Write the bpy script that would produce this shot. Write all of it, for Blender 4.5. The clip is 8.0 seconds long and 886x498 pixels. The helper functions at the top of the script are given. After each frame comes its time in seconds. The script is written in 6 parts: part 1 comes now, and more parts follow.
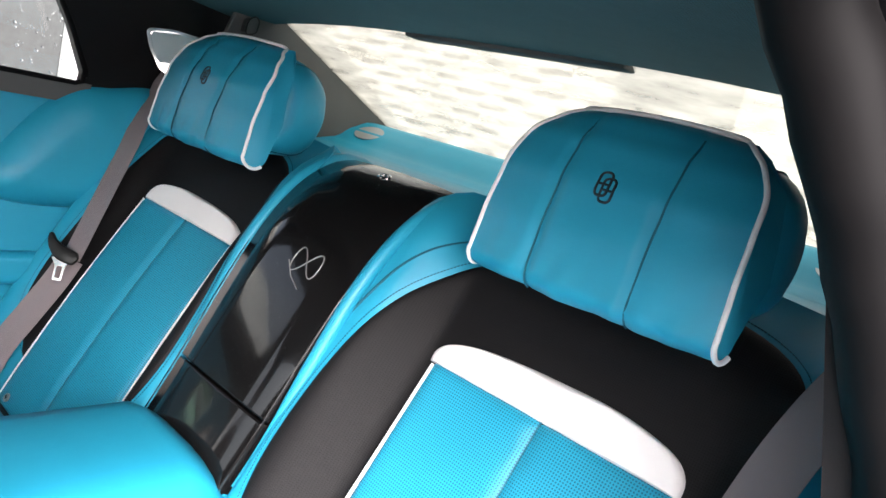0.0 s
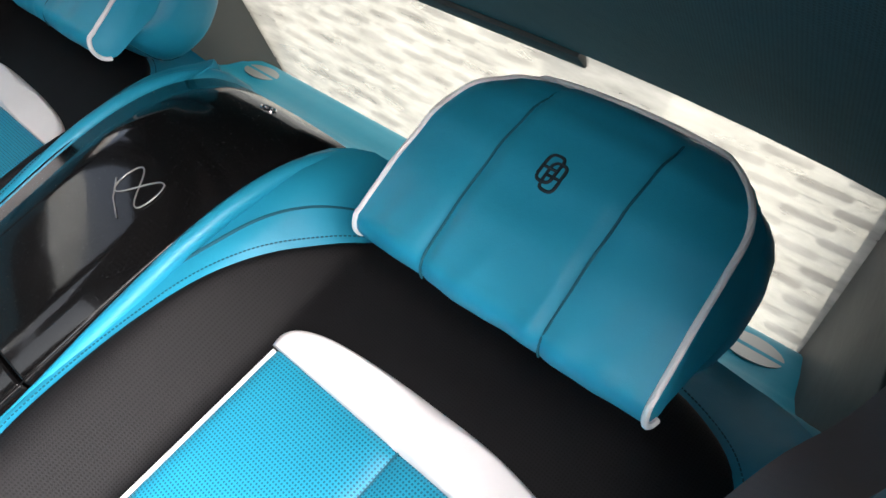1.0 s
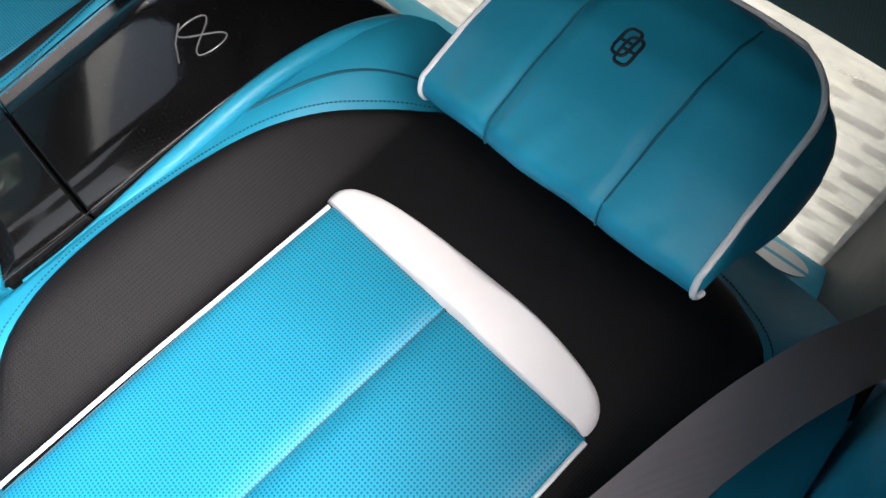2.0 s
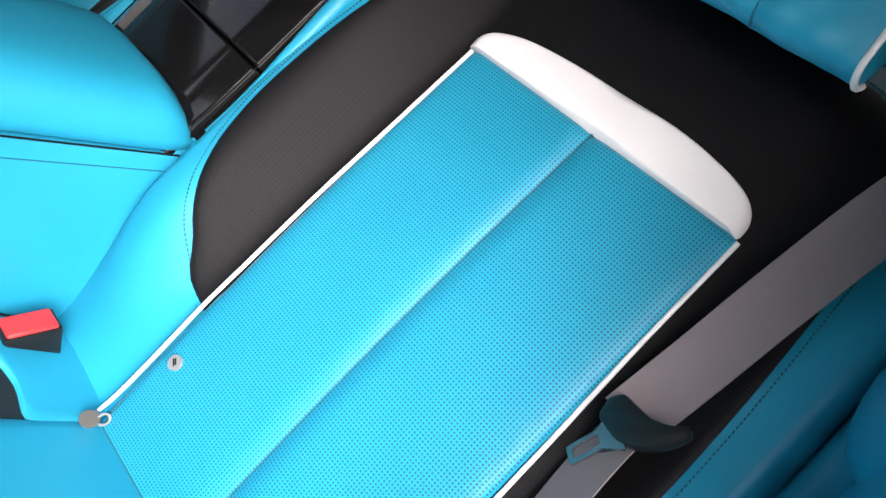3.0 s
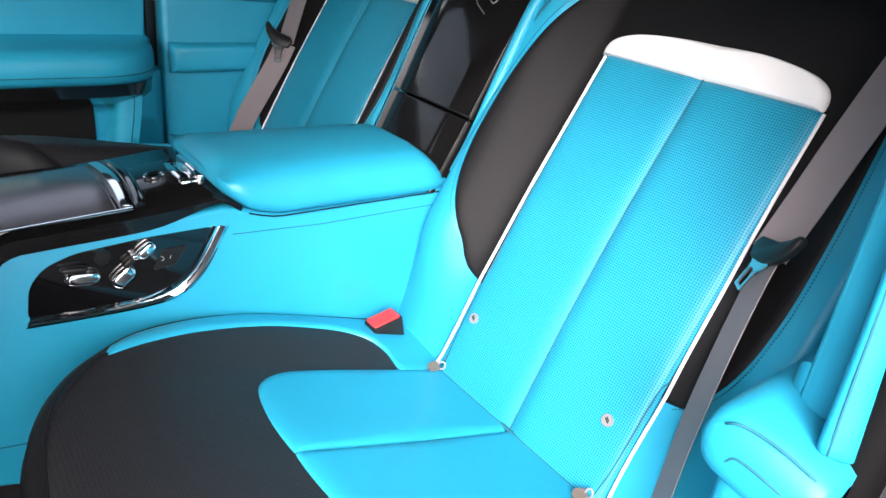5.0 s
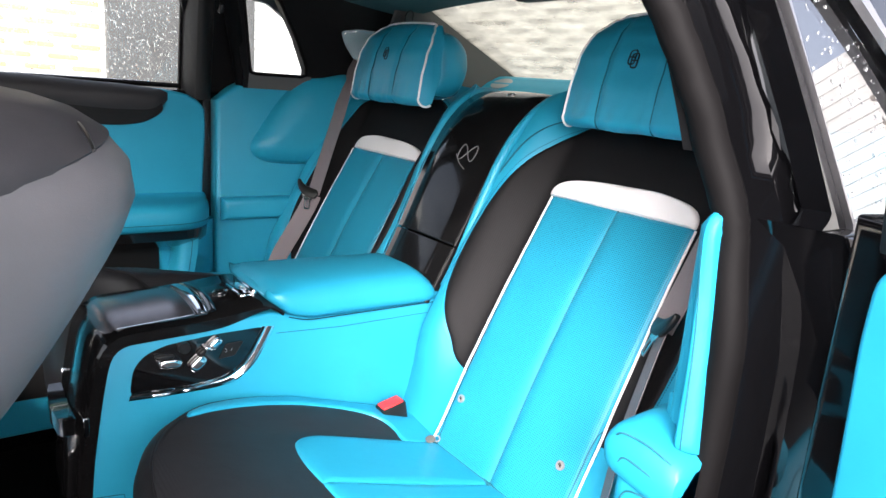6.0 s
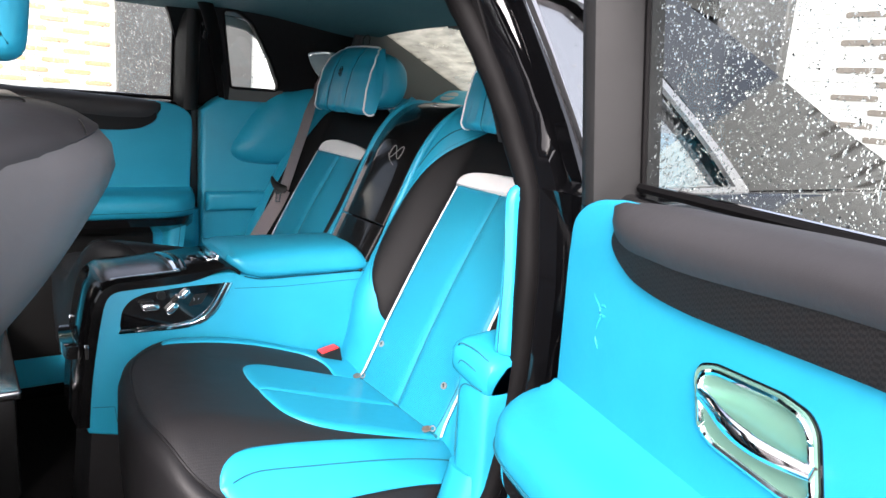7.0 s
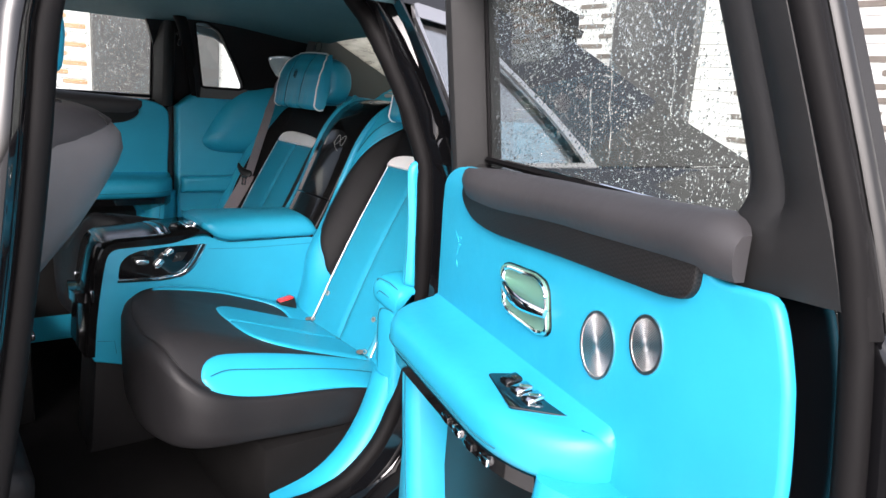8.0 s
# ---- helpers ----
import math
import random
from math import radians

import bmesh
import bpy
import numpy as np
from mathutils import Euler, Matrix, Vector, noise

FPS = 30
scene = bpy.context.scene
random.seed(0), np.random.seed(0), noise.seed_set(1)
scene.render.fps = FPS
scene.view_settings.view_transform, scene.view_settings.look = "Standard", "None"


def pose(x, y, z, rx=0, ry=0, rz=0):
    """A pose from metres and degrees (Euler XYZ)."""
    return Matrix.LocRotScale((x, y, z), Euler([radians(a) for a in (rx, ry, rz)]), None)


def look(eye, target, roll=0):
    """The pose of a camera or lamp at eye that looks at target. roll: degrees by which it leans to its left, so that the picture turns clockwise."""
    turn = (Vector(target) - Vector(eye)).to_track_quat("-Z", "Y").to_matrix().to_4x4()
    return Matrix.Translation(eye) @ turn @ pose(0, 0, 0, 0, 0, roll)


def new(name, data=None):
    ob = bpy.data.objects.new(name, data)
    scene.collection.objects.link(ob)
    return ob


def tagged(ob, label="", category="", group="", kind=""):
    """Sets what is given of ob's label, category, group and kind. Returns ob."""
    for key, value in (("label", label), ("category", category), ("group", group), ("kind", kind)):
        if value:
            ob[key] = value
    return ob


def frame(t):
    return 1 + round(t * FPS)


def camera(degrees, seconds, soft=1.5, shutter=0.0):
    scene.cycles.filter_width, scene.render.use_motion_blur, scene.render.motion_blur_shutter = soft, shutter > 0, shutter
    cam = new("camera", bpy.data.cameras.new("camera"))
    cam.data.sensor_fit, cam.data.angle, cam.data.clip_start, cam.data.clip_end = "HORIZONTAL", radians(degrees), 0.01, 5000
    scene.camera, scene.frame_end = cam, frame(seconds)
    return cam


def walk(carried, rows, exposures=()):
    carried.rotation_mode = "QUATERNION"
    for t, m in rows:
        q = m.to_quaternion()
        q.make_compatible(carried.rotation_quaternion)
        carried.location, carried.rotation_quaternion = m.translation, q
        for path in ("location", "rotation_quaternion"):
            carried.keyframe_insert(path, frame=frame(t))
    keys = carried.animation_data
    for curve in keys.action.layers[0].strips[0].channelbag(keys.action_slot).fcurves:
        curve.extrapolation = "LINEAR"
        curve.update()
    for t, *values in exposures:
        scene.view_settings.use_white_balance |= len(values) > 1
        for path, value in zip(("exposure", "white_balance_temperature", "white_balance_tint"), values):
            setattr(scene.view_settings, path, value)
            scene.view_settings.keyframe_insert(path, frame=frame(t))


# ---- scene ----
cam = camera(65.1, 8.0)
PATH = [
    (0, (0.383, -0.692, 1.357), (1.887, 0.577, 1.002), 14.2),
    (0.5, (0.458, -0.618, 1.327), (2.102, 0.489, 1.062), 22.3),
    (1, (0.505, -0.591, 1.303), (2.228, 0.402, 1.089), 28.9),
    (1.2, (0.51, -0.589, 1.294), (2.247, 0.379, 1.074), 30.6),
    (2.3, (0.466, -0.588, 1.227), (2.189, 0.281, 0.703), 34.8),
    (2.5, (0.464, -0.611, 1.202), (2.144, 0.318, 0.639), 34.0),
    (3, (0.421, -0.625, 1.169), (2.036, 0.3, 0.436), 31.8),
    (3.5, (0.387, -0.658, 1.16), (1.853, 0.335, 0.23), 25.9),
    (4, (0.332, -0.705, 1.143), (1.653, 0.408, 0.135), 18.5),
    (4.5, (0.286, -0.778, 1.174), (1.471, 0.479, 0.166), 11.0),
    (5, (0.21, -0.849, 1.224), (1.369, 0.547, 0.385), 7.0),
    (5.2, (0.178, -0.901, 1.241), (1.328, 0.555, 0.496), 5.7),
    (6.3, (0.044, -1.208, 1.278), (1.215, 0.357, 0.853), 4.6),
    (6.5, (0.04, -1.286, 1.28), (1.204, 0.285, 0.859), 4.6),
    (7, (0.021, -1.495, 1.288), (1.169, 0.085, 0.859), 4.6),
    (7.5, (-0.031, -1.672, 1.304), (1.132, -0.104, 0.869), 4.5),
    (8, (-0.127, -1.892, 1.309), (1.085, -0.363, 0.871), 4.5),
]
STOPS = [(0.0, 2.80, 6250, 16), (1.2, 2.45, 6250, 16), (2.5, 2.18, 6250, 16), (4.0, 2.20, 6250, 16), (5.2, 2.52, 6250, 16), (6.5, 2.42, 6250, 16), (8.0, 1.80, 6250, 16)]
walk(cam, [(t, look(eye, target, roll)) for t, eye, target, roll in PATH], STOPS)

# ---- light ----
world = bpy.data.worlds.new("overcast_sky")
scene.world = world
world.use_nodes = True
wn = world.node_tree
sky = wn.nodes.new("ShaderNodeTexSky")
sky.sky_type, sky.sun_disc = "NISHITA", False
sky.sun_elevation, sky.sun_rotation = radians(34), radians(217)
sky.air_density, sky.dust_density, sky.ozone_density = 0.8, 8.0, 1.0
grey_sky = wn.nodes.new("ShaderNodeHueSaturation")
grey_sky.inputs["Saturation"].default_value = 0.5
wn.links.new(sky.outputs["Color"], grey_sky.inputs["Color"])
wn.links.new(grey_sky.outputs["Color"], wn.nodes["Background"].inputs["Color"])
wn.nodes["Background"].inputs["Strength"].default_value = 0.15
sun_data = bpy.data.lights.new("sun", "SUN")
sun_data.energy, sun_data.angle, sun_data.color = 0.60, radians(172), (1.0, 0.98, 0.95)
sun = new("sun", sun_data)
sun.matrix_world = look((-3.6, -5.3, 4.7), (0.3, 0, 0.5))


# ---- materials ----
def material(name, color, rough=0.5, metal=0.0, spec=0.5, coat=0.0):
    m = bpy.data.materials.new(name)
    m.use_nodes = True
    b = m.node_tree.nodes["Principled BSDF"]
    b.inputs["Base Color"].default_value = (*color, 1)
    b.inputs["Roughness"].default_value = rough
    b.inputs["Metallic"].default_value = metal
    b.inputs["Specular IOR Level"].default_value = spec
    b.inputs["Coat Weight"].default_value = coat
    b.inputs["Coat Roughness"].default_value = 0.03
    return m, m.node_tree, b


def node(tree, kind, **values):
    n = tree.nodes.new(kind)
    for key, value in values.items():
        n.inputs[key].default_value = value
    return n


def mix_colors(tree, fac, a, b):
    n = tree.nodes.new("ShaderNodeMix")
    n.data_type = "RGBA"
    tree.links.new(fac, n.inputs[0])
    for socket, value in ((n.inputs[6], a), (n.inputs[7], b)):
        if isinstance(value, tuple):
            socket.default_value = (*value, 1)
        else:
            tree.links.new(value, socket)
    return n.outputs[2]


def math_node(tree, op, a, b=0.0):
    n = tree.nodes.new("ShaderNodeMath")
    n.operation = op
    for socket, value in ((n.inputs[0], a), (n.inputs[1], b)):
        if isinstance(value, (int, float)):
            socket.default_value = value
        else:
            tree.links.new(value, socket)
    return n.outputs[0]


def leather(name, color, rough=0.42, grain=900.0, bump=0.12, perforated=0.0, spec=0.4):
    """Dyed leather: fine pebble grain, faint blotches, and a staggered grid of holes with that pitch where perforated."""
    m, tree, b = material(name, color, rough, spec=spec)
    co = tree.nodes.new("ShaderNodeTexCoord")
    fine = node(tree, "ShaderNodeTexVoronoi", Scale=grain)
    wide = node(tree, "ShaderNodeTexNoise", Scale=9.0, Detail=4.0)
    tree.links.new(co.outputs["Object"], fine.inputs["Vector"])
    tree.links.new(co.outputs["Object"], wide.inputs["Vector"])
    dark = tuple(c * 0.84 for c in color)
    light = tuple(min(1, c * 1.1 + 0.004) for c in color)
    tint = mix_colors(tree, wide.outputs["Fac"], dark, light)
    height = math_node(tree, "MULTIPLY", fine.outputs["Distance"], 1.0)
    if perforated:
        sep = tree.nodes.new("ShaderNodeSeparateXYZ")
        tree.links.new(co.outputs["Object"], sep.inputs[0])
        k = math.pi / perforated
        sx = math_node(tree, "SINE", math_node(tree, "MULTIPLY", sep.outputs[0], k))
        sy = math_node(tree, "SINE", math_node(tree, "MULTIPLY", sep.outputs[1], k))
        hole = math_node(tree, "GREATER_THAN", math_node(tree, "ABSOLUTE", math_node(tree, "MULTIPLY", sx, sy)), 0.62)
        tint = mix_colors(tree, hole, tint, tuple(c * 0.4 for c in color))
        height = math_node(tree, "SUBTRACT", height, math_node(tree, "MULTIPLY", hole, 2.0))
    tree.links.new(tint, b.inputs["Base Color"])
    bp = node(tree, "ShaderNodeBump", Strength=bump, Distance=0.0006)
    tree.links.new(height, bp.inputs["Height"])
    soft = node(tree, "ShaderNodeTexNoise", Scale=34.0, Detail=3.0)
    tree.links.new(co.outputs["Object"], soft.inputs["Vector"])
    bp2 = node(tree, "ShaderNodeBump", Strength=0.18, Distance=0.004)
    tree.links.new(soft.outputs["Fac"], bp2.inputs["Height"])
    tree.links.new(bp2.outputs["Normal"], bp.inputs["Normal"])
    tree.links.new(bp.outputs["Normal"], b.inputs["Normal"])
    vary = tree.nodes.new("ShaderNodeMapRange")
    vary.inputs["To Min"].default_value, vary.inputs["To Max"].default_value = rough - 0.06, rough + 0.08
    tree.links.new(wide.outputs["Fac"], vary.inputs["Value"])
    tree.links.new(vary.outputs[0], b.inputs["Roughness"])
    return m


TEAL = (0.013, 0.277, 0.420)
teal = leather("teal_leather", TEAL)
teal_perf = leather("perforated_teal_leather", TEAL, perforated=0.0032, bump=0.35)
black_leather = leather("black_leather", (0.0068, 0.0065, 0.0072), rough=0.50, spec=0.22)
black_perf = leather("perforated_black_leather", (0.0066, 0.0063, 0.0069), rough=0.58, perforated=0.0026, bump=0.3, spec=0.15)
# coarser holes; base colour lightened to stand in for light on the cushion
seat_perf_lit = leather("coarse_perforated_leather_lit", (0.0135, 0.0128, 0.0140), rough=0.55, perforated=0.0036, bump=0.4, spec=0.32)
grey_leather = leather("grey_leather", (0.098, 0.095, 0.099), rough=0.45, spec=0.22)
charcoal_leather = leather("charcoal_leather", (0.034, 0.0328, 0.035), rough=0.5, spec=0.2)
white_leather = leather("white_leather", (0.83, 0.80, 0.78), rough=0.45, bump=0.08)
trim_black = leather("soft_black_trim", (0.0055, 0.0052, 0.0056), rough=0.6, grain=1400, spec=0.15)
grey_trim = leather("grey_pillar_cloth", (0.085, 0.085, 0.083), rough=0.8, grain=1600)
headliner_mat = leather("dark_teal_headlining", (0.010, 0.034, 0.042), rough=0.7, perforated=0.0034, bump=0.25)
headliner_mat.node_tree.nodes["Principled BSDF"].inputs["Sheen Weight"].default_value = 0.15
headliner_mat.node_tree.nodes["Principled BSDF"].inputs["Sheen Tint"].default_value = (0.25, 0.70, 0.80, 1)
white_cord = leather("white_piping", (0.80, 0.79, 0.78), rough=0.5, grain=2000)
stitch_mat, _, _ = material("dark_thread", (0.004, 0.09, 0.13), 0.8)
# dark cord for seams, and for the shade in folds
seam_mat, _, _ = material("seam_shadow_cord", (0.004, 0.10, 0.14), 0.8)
chrome, _, _ = material("chrome", (0.86, 0.86, 0.87), 0.06, 1.0)
satin_chrome, _, _ = material("satin_chrome", (0.80, 0.80, 0.80), 0.22, 1.0)
steel, _, _ = material("brushed_steel", (0.55, 0.54, 0.53), 0.28, 1.0)
paint, _, _ = material("black_body_paint", (0.003, 0.003, 0.0035), 0.06, spec=0.5, coat=0.2)
piano, _, _ = material("piano_black", (0.004, 0.004, 0.0044), 0.08, spec=0.5, coat=0.5)
rubber, _, _ = material("rubber_seal", (0.0045, 0.0042, 0.0044), 0.6, spec=0.08)
plastic, _, _ = material("black_plastic", (0.008, 0.008, 0.008), 0.35, spec=0.3)
red_plastic, _, _ = material("red_plastic", (0.75, 0.03, 0.03), 0.35)
ink, _, _ = material("black_embroidery", (0.006, 0.012, 0.016), 0.7)
mirror, _, _ = material("mirror", (0.9, 0.92, 0.92), 0.02, 1.0)


def carbon(name, rough=0.10, coat=0.12, light=1.0, cells=260.0):
    """Lacquered carbon weave: checks of two greys under a clear coat."""
    m, tree, b = material(name, (0.02, 0.02, 0.02), rough, coat=coat, spec=0.22)
    co = tree.nodes.new("ShaderNodeTexCoord")
    check = node(tree, "ShaderNodeTexChecker", Scale=cells)
    mapping = tree.nodes.new("ShaderNodeMapping")
    mapping.inputs["Rotation"].default_value = (0.0, 0.0, radians(45))
    tree.links.new(co.outputs["Object"], mapping.inputs["Vector"])
    tree.links.new(mapping.outputs[0], check.inputs["Vector"])
    check.inputs["Color1"].default_value = (0.0030 * light, 0.0029 * light, 0.0030 * light, 1)
    check.inputs["Color2"].default_value = (0.0070 * light, 0.0066 * light, 0.0066 * light, 1)
    tree.links.new(check.outputs["Color"], b.inputs["Base Color"])
    # fine dust and swirl marks dull the gloss in specks
    dust = node(tree, "ShaderNodeTexNoise", Scale=420.0, Detail=3.0)
    tree.links.new(co.outputs["Object"], dust.inputs["Vector"])
    speck = tree.nodes.new("ShaderNodeMapRange")
    speck.inputs["From Min"].default_value, speck.inputs["From Max"].default_value = 0.60, 0.70
    speck.inputs["To Min"].default_value, speck.inputs["To Max"].default_value = rough, rough + 0.18
    tree.links.new(dust.outputs["Fac"], speck.inputs["Value"])
    tree.links.new(speck.outputs[0], b.inputs["Roughness"])
    bp = node(tree, "ShaderNodeBump", Strength=0.1, Distance=0.0004)
    tree.links.new(check.outputs["Fac"], bp.inputs["Height"])
    tree.links.new(bp.outputs["Normal"], b.inputs["Normal"])
    return m


carbon_mat = carbon("lacquered_carbon_weave")
carbon_satin = carbon("satin_carbon_weave", 0.45, 0.0, 2.0, 380.0)


def noisy(name, a, b_color, scale, rough, bump=0.2, dist=0.002, detail=8.0, spec=0.4):
    m, tree, b = material(name, a, rough, spec=spec)
    co = tree.nodes.new("ShaderNodeTexCoord")
    fine = node(tree, "ShaderNodeTexNoise", Scale=scale, Detail=detail)
    wide = node(tree, "ShaderNodeTexNoise", Scale=scale * 0.04, Detail=4.0)
    for n in (fine, wide):
        tree.links.new(co.outputs["Object"], n.inputs["Vector"])
    fac = math_node(tree, "MULTIPLY", math_node(tree, "ADD", fine.outputs["Fac"], wide.outputs["Fac"]), 0.5)
    tree.links.new(mix_colors(tree, fac, a, b_color), b.inputs["Base Color"])
    bp = node(tree, "ShaderNodeBump", Strength=bump, Distance=dist)
    tree.links.new(fine.outputs["Fac"], bp.inputs["Height"])
    tree.links.new(bp.outputs["Normal"], b.inputs["Normal"])
    return m


carpet_mat = noisy("black_carpet", (0.002, 0.002, 0.002), (0.010, 0.0095, 0.0095), 500, 0.95, 0.8, 0.004, spec=0.05)
ground_mat = noisy("damp_concrete", (0.36, 0.35, 0.345), (0.56, 0.54, 0.53), 30, 0.45)
wall_white = noisy("white_glazed_tile", (0.42, 0.42, 0.40), (0.51, 0.51, 0.485), 25, 0.35, 0.05)
joint_mat = noisy("grey_grout", (0.30, 0.30, 0.28), (0.4, 0.4, 0.38), 60, 0.8)
column_mat = noisy("dark_grey_granite", (0.008, 0.008, 0.008), (0.085, 0.085, 0.084), 60, 0.6)
slot_dark = noisy("dark_glazed_slot", (0.07, 0.06, 0.05), (0.17, 0.15, 0.13), 30, 0.4)
slot_tan = noisy("tan_glazed_slot", (0.30, 0.165, 0.085), (0.40, 0.25, 0.145), 30, 0.4)
frame_metal, _, _ = material("satin_metal", (0.30, 0.30, 0.31), 0.35, 0.9)
frame_grey = leather("dark_grey_trim", (0.012, 0.0118, 0.012), rough=0.5, grain=1400, spec=0.25)
grille_mat, _, _ = material("silver_grille", (0.42, 0.43, 0.44), 0.5, 0.6)


def turned_steel():
    """Steel turned in fine rings, so that its shine runs out in rays."""
    m, tree, b = material("turned_steel", (0.88, 0.86, 0.85), 0.42, 1.0)
    b.inputs["Anisotropic"].default_value = 0.9
    t = tree.nodes.new("ShaderNodeTangent")
    t.direction_type, t.axis = "RADIAL", "Z"
    tree.links.new(t.outputs[0], b.inputs["Tangent"])
    return m


speaker_mat = turned_steel()
dish_mat = material("mint_satin_metal", (0.24, 0.45, 0.35), 0.22, 0.55)[0]
tray_mat = material("smoked_metal", (0.17, 0.148, 0.150), 0.24, 0.85)[0]


def webbing():
    m, tree, b = material("grey_belt_webbing", (0.06, 0.055, 0.055), 0.6)
    co = tree.nodes.new("ShaderNodeTexCoord")
    wave = node(tree, "ShaderNodeTexWave", Scale=520.0, Distortion=0.3)
    wave.bands_direction = "DIAGONAL"
    tree.links.new(co.outputs["Object"], wave.inputs["Vector"])
    tree.links.new(mix_colors(tree, wave.outputs["Fac"], (0.155, 0.130, 0.133), (0.25, 0.212, 0.217)), b.inputs["Base Color"])
    bp = node(tree, "ShaderNodeBump", Strength=0.4, Distance=0.0006)
    tree.links.new(wave.outputs["Fac"], bp.inputs["Height"])
    tree.links.new(bp.outputs["Normal"], b.inputs["Normal"])
    return m


stud_mat = material("satin_silver", (0.34, 0.33, 0.32), 0.42, 0.5)[0]
tag_mat = material("satin_bronze", (0.21, 0.17, 0.14), 0.42, 0.5)[0]
belt_mat = webbing()
latch_mat = material("latch_steel", (0.66, 0.66, 0.66), 0.16, 1.0)[0]


def clear(name, tint, rough=0.0, veil=0.0, gloss=0.02):
    m = bpy.data.materials.new(name)
    m.use_nodes = True
    tree = m.node_tree
    tree.nodes.remove(tree.nodes["Principled BSDF"])
    t = tree.nodes.new("ShaderNodeBsdfTransparent")
    t.inputs["Color"].default_value = (*tint, 1)
    g = tree.nodes.new("ShaderNodeBsdfGlossy")
    g.inputs["Roughness"].default_value = rough
    lw = node(tree, "ShaderNodeLayerWeight", Blend=0.5)
    f = tree.nodes.new("ShaderNodeMath")
    f.operation = "MULTIPLY_ADD"
    tree.links.new(math_node(tree, "POWER", lw.outputs["Facing"], 5.0), f.inputs[0])
    f.inputs[1].default_value, f.inputs[2].default_value = 0.90, gloss
    mix = tree.nodes.new("ShaderNodeMixShader")
    tree.links.new(f.outputs[0], mix.inputs[0])
    tree.links.new(t.outputs[0], mix.inputs[1])
    tree.links.new(g.outputs[0], mix.inputs[2])
    out = mix.outputs[0]
    if veil:
        tr = tree.nodes.new("ShaderNodeBsdfTranslucent")
        tr.inputs["Color"].default_value = (0.80, 0.79, 0.70, 1)
        haze = node(tree, "ShaderNodeTexNoise", Scale=14.0, Detail=6.0)
        mv = tree.nodes.new("ShaderNodeMixShader")
        tree.links.new(math_node(tree, "MULTIPLY", haze.outputs["Fac"], 2 * veil), mv.inputs[0])
        tree.links.new(out, mv.inputs[1])
        tree.links.new(tr.outputs[0], mv.inputs[2])
        out = mv.outputs[0]
    tree.links.new(out, tree.nodes["Material Output"].inputs["Surface"])
    return m


glass_misted = clear("misted_rear_glass", (0.50, 0.50, 0.455), 0.0, 0.24)
glass = clear("clear_window_glass", (0.93, 0.96, 0.95))
glass_privacy = clear("tinted_window_glass", (0.62, 0.65, 0.65), 0.0, 0.0, 0.30)
drop_mat, dt, db = material("water_drops", (0.95, 0.97, 0.97), 0.02)
db.inputs["Transmission Weight"].default_value = 1.0
db.inputs["IOR"].default_value = 1.33


# ---- building helpers ----
def thing(name, at, label, category, group="", kind=""):
    ob = new(name)
    ob.location = at
    ob.empty_display_size = 0.05
    return tagged(ob, label, category, group, kind)


def part(name, bm, mat, parent=None, label="", smooth=40, frame_of=None):
    """Links a bmesh, in world metres, as one mesh object under parent. frame_of: a pose whose axes the mesh takes as its own."""
    bmesh.ops.recalc_face_normals(bm, faces=bm.faces)
    if frame_of is not None:
        bm.transform(frame_of.inverted())
    me = bpy.data.meshes.new(name)
    bm.to_mesh(me)
    bm.free()
    me.materials.append(mat)
    if smooth:
        for p in me.polygons:
            p.use_smooth = True
        me.set_sharp_from_angle(angle=radians(smooth))
    ob = new(name, me)
    if frame_of is not None:
        ob.matrix_basis = frame_of
    if parent:
        ob.parent = parent
        ob.matrix_parent_inverse = world_of(parent).inverted()
    if label:
        ob["label"] = label
    return ob


def world_of(ob):
    m = ob.matrix_basis.copy()
    if ob.parent:
        m = world_of(ob.parent) @ ob.matrix_parent_inverse @ m
    return m


def bm_new():
    return bmesh.new()


def box(bm, lo, hi, r=0.0, seg=2, m=None):
    lo, hi = Vector(lo), Vector(hi)
    g = bmesh.ops.create_cube(bm, size=1)
    vs = g["verts"]
    bmesh.ops.scale(bm, vec=hi - lo, verts=vs)
    bmesh.ops.translate(bm, vec=(lo + hi) / 2, verts=vs)
    if r:
        es = list({e for v in vs for e in v.link_edges})
        out = bmesh.ops.bevel(bm, geom=es, offset=r, segments=seg, affect="EDGES", profile=0.5)
        vs = list({v for f in out["faces"] for v in f.verts} | {v for v in vs if v.is_valid})
    if m is not None:
        bmesh.ops.transform(bm, matrix=m, verts=vs)
    return vs


def prism(bm, pts, put, d0, d1, r=0.0, seg=3):
    """A flat outline (a, b) pushed from depth d0 to d1; put(a, b, d) gives the place. r rounds the edges."""
    a = [bm.verts.new(put(p[0], p[1], d0)) for p in pts]
    b = [bm.verts.new(put(p[0], p[1], d1)) for p in pts]
    n = len(pts)
    faces = [bm.faces.new(a), bm.faces.new(b[::-1])]
    for i in range(n):
        faces.append(bm.faces.new((a[i], b[i], b[(i + 1) % n], a[(i + 1) % n])))
    bmesh.ops.recalc_face_normals(bm, faces=faces)
    if r:
        rim = [e for f in faces[:2] for e in f.edges]
        bmesh.ops.bevel(bm, geom=list(set(rim)), offset=r, segments=seg, affect="EDGES", profile=0.5)


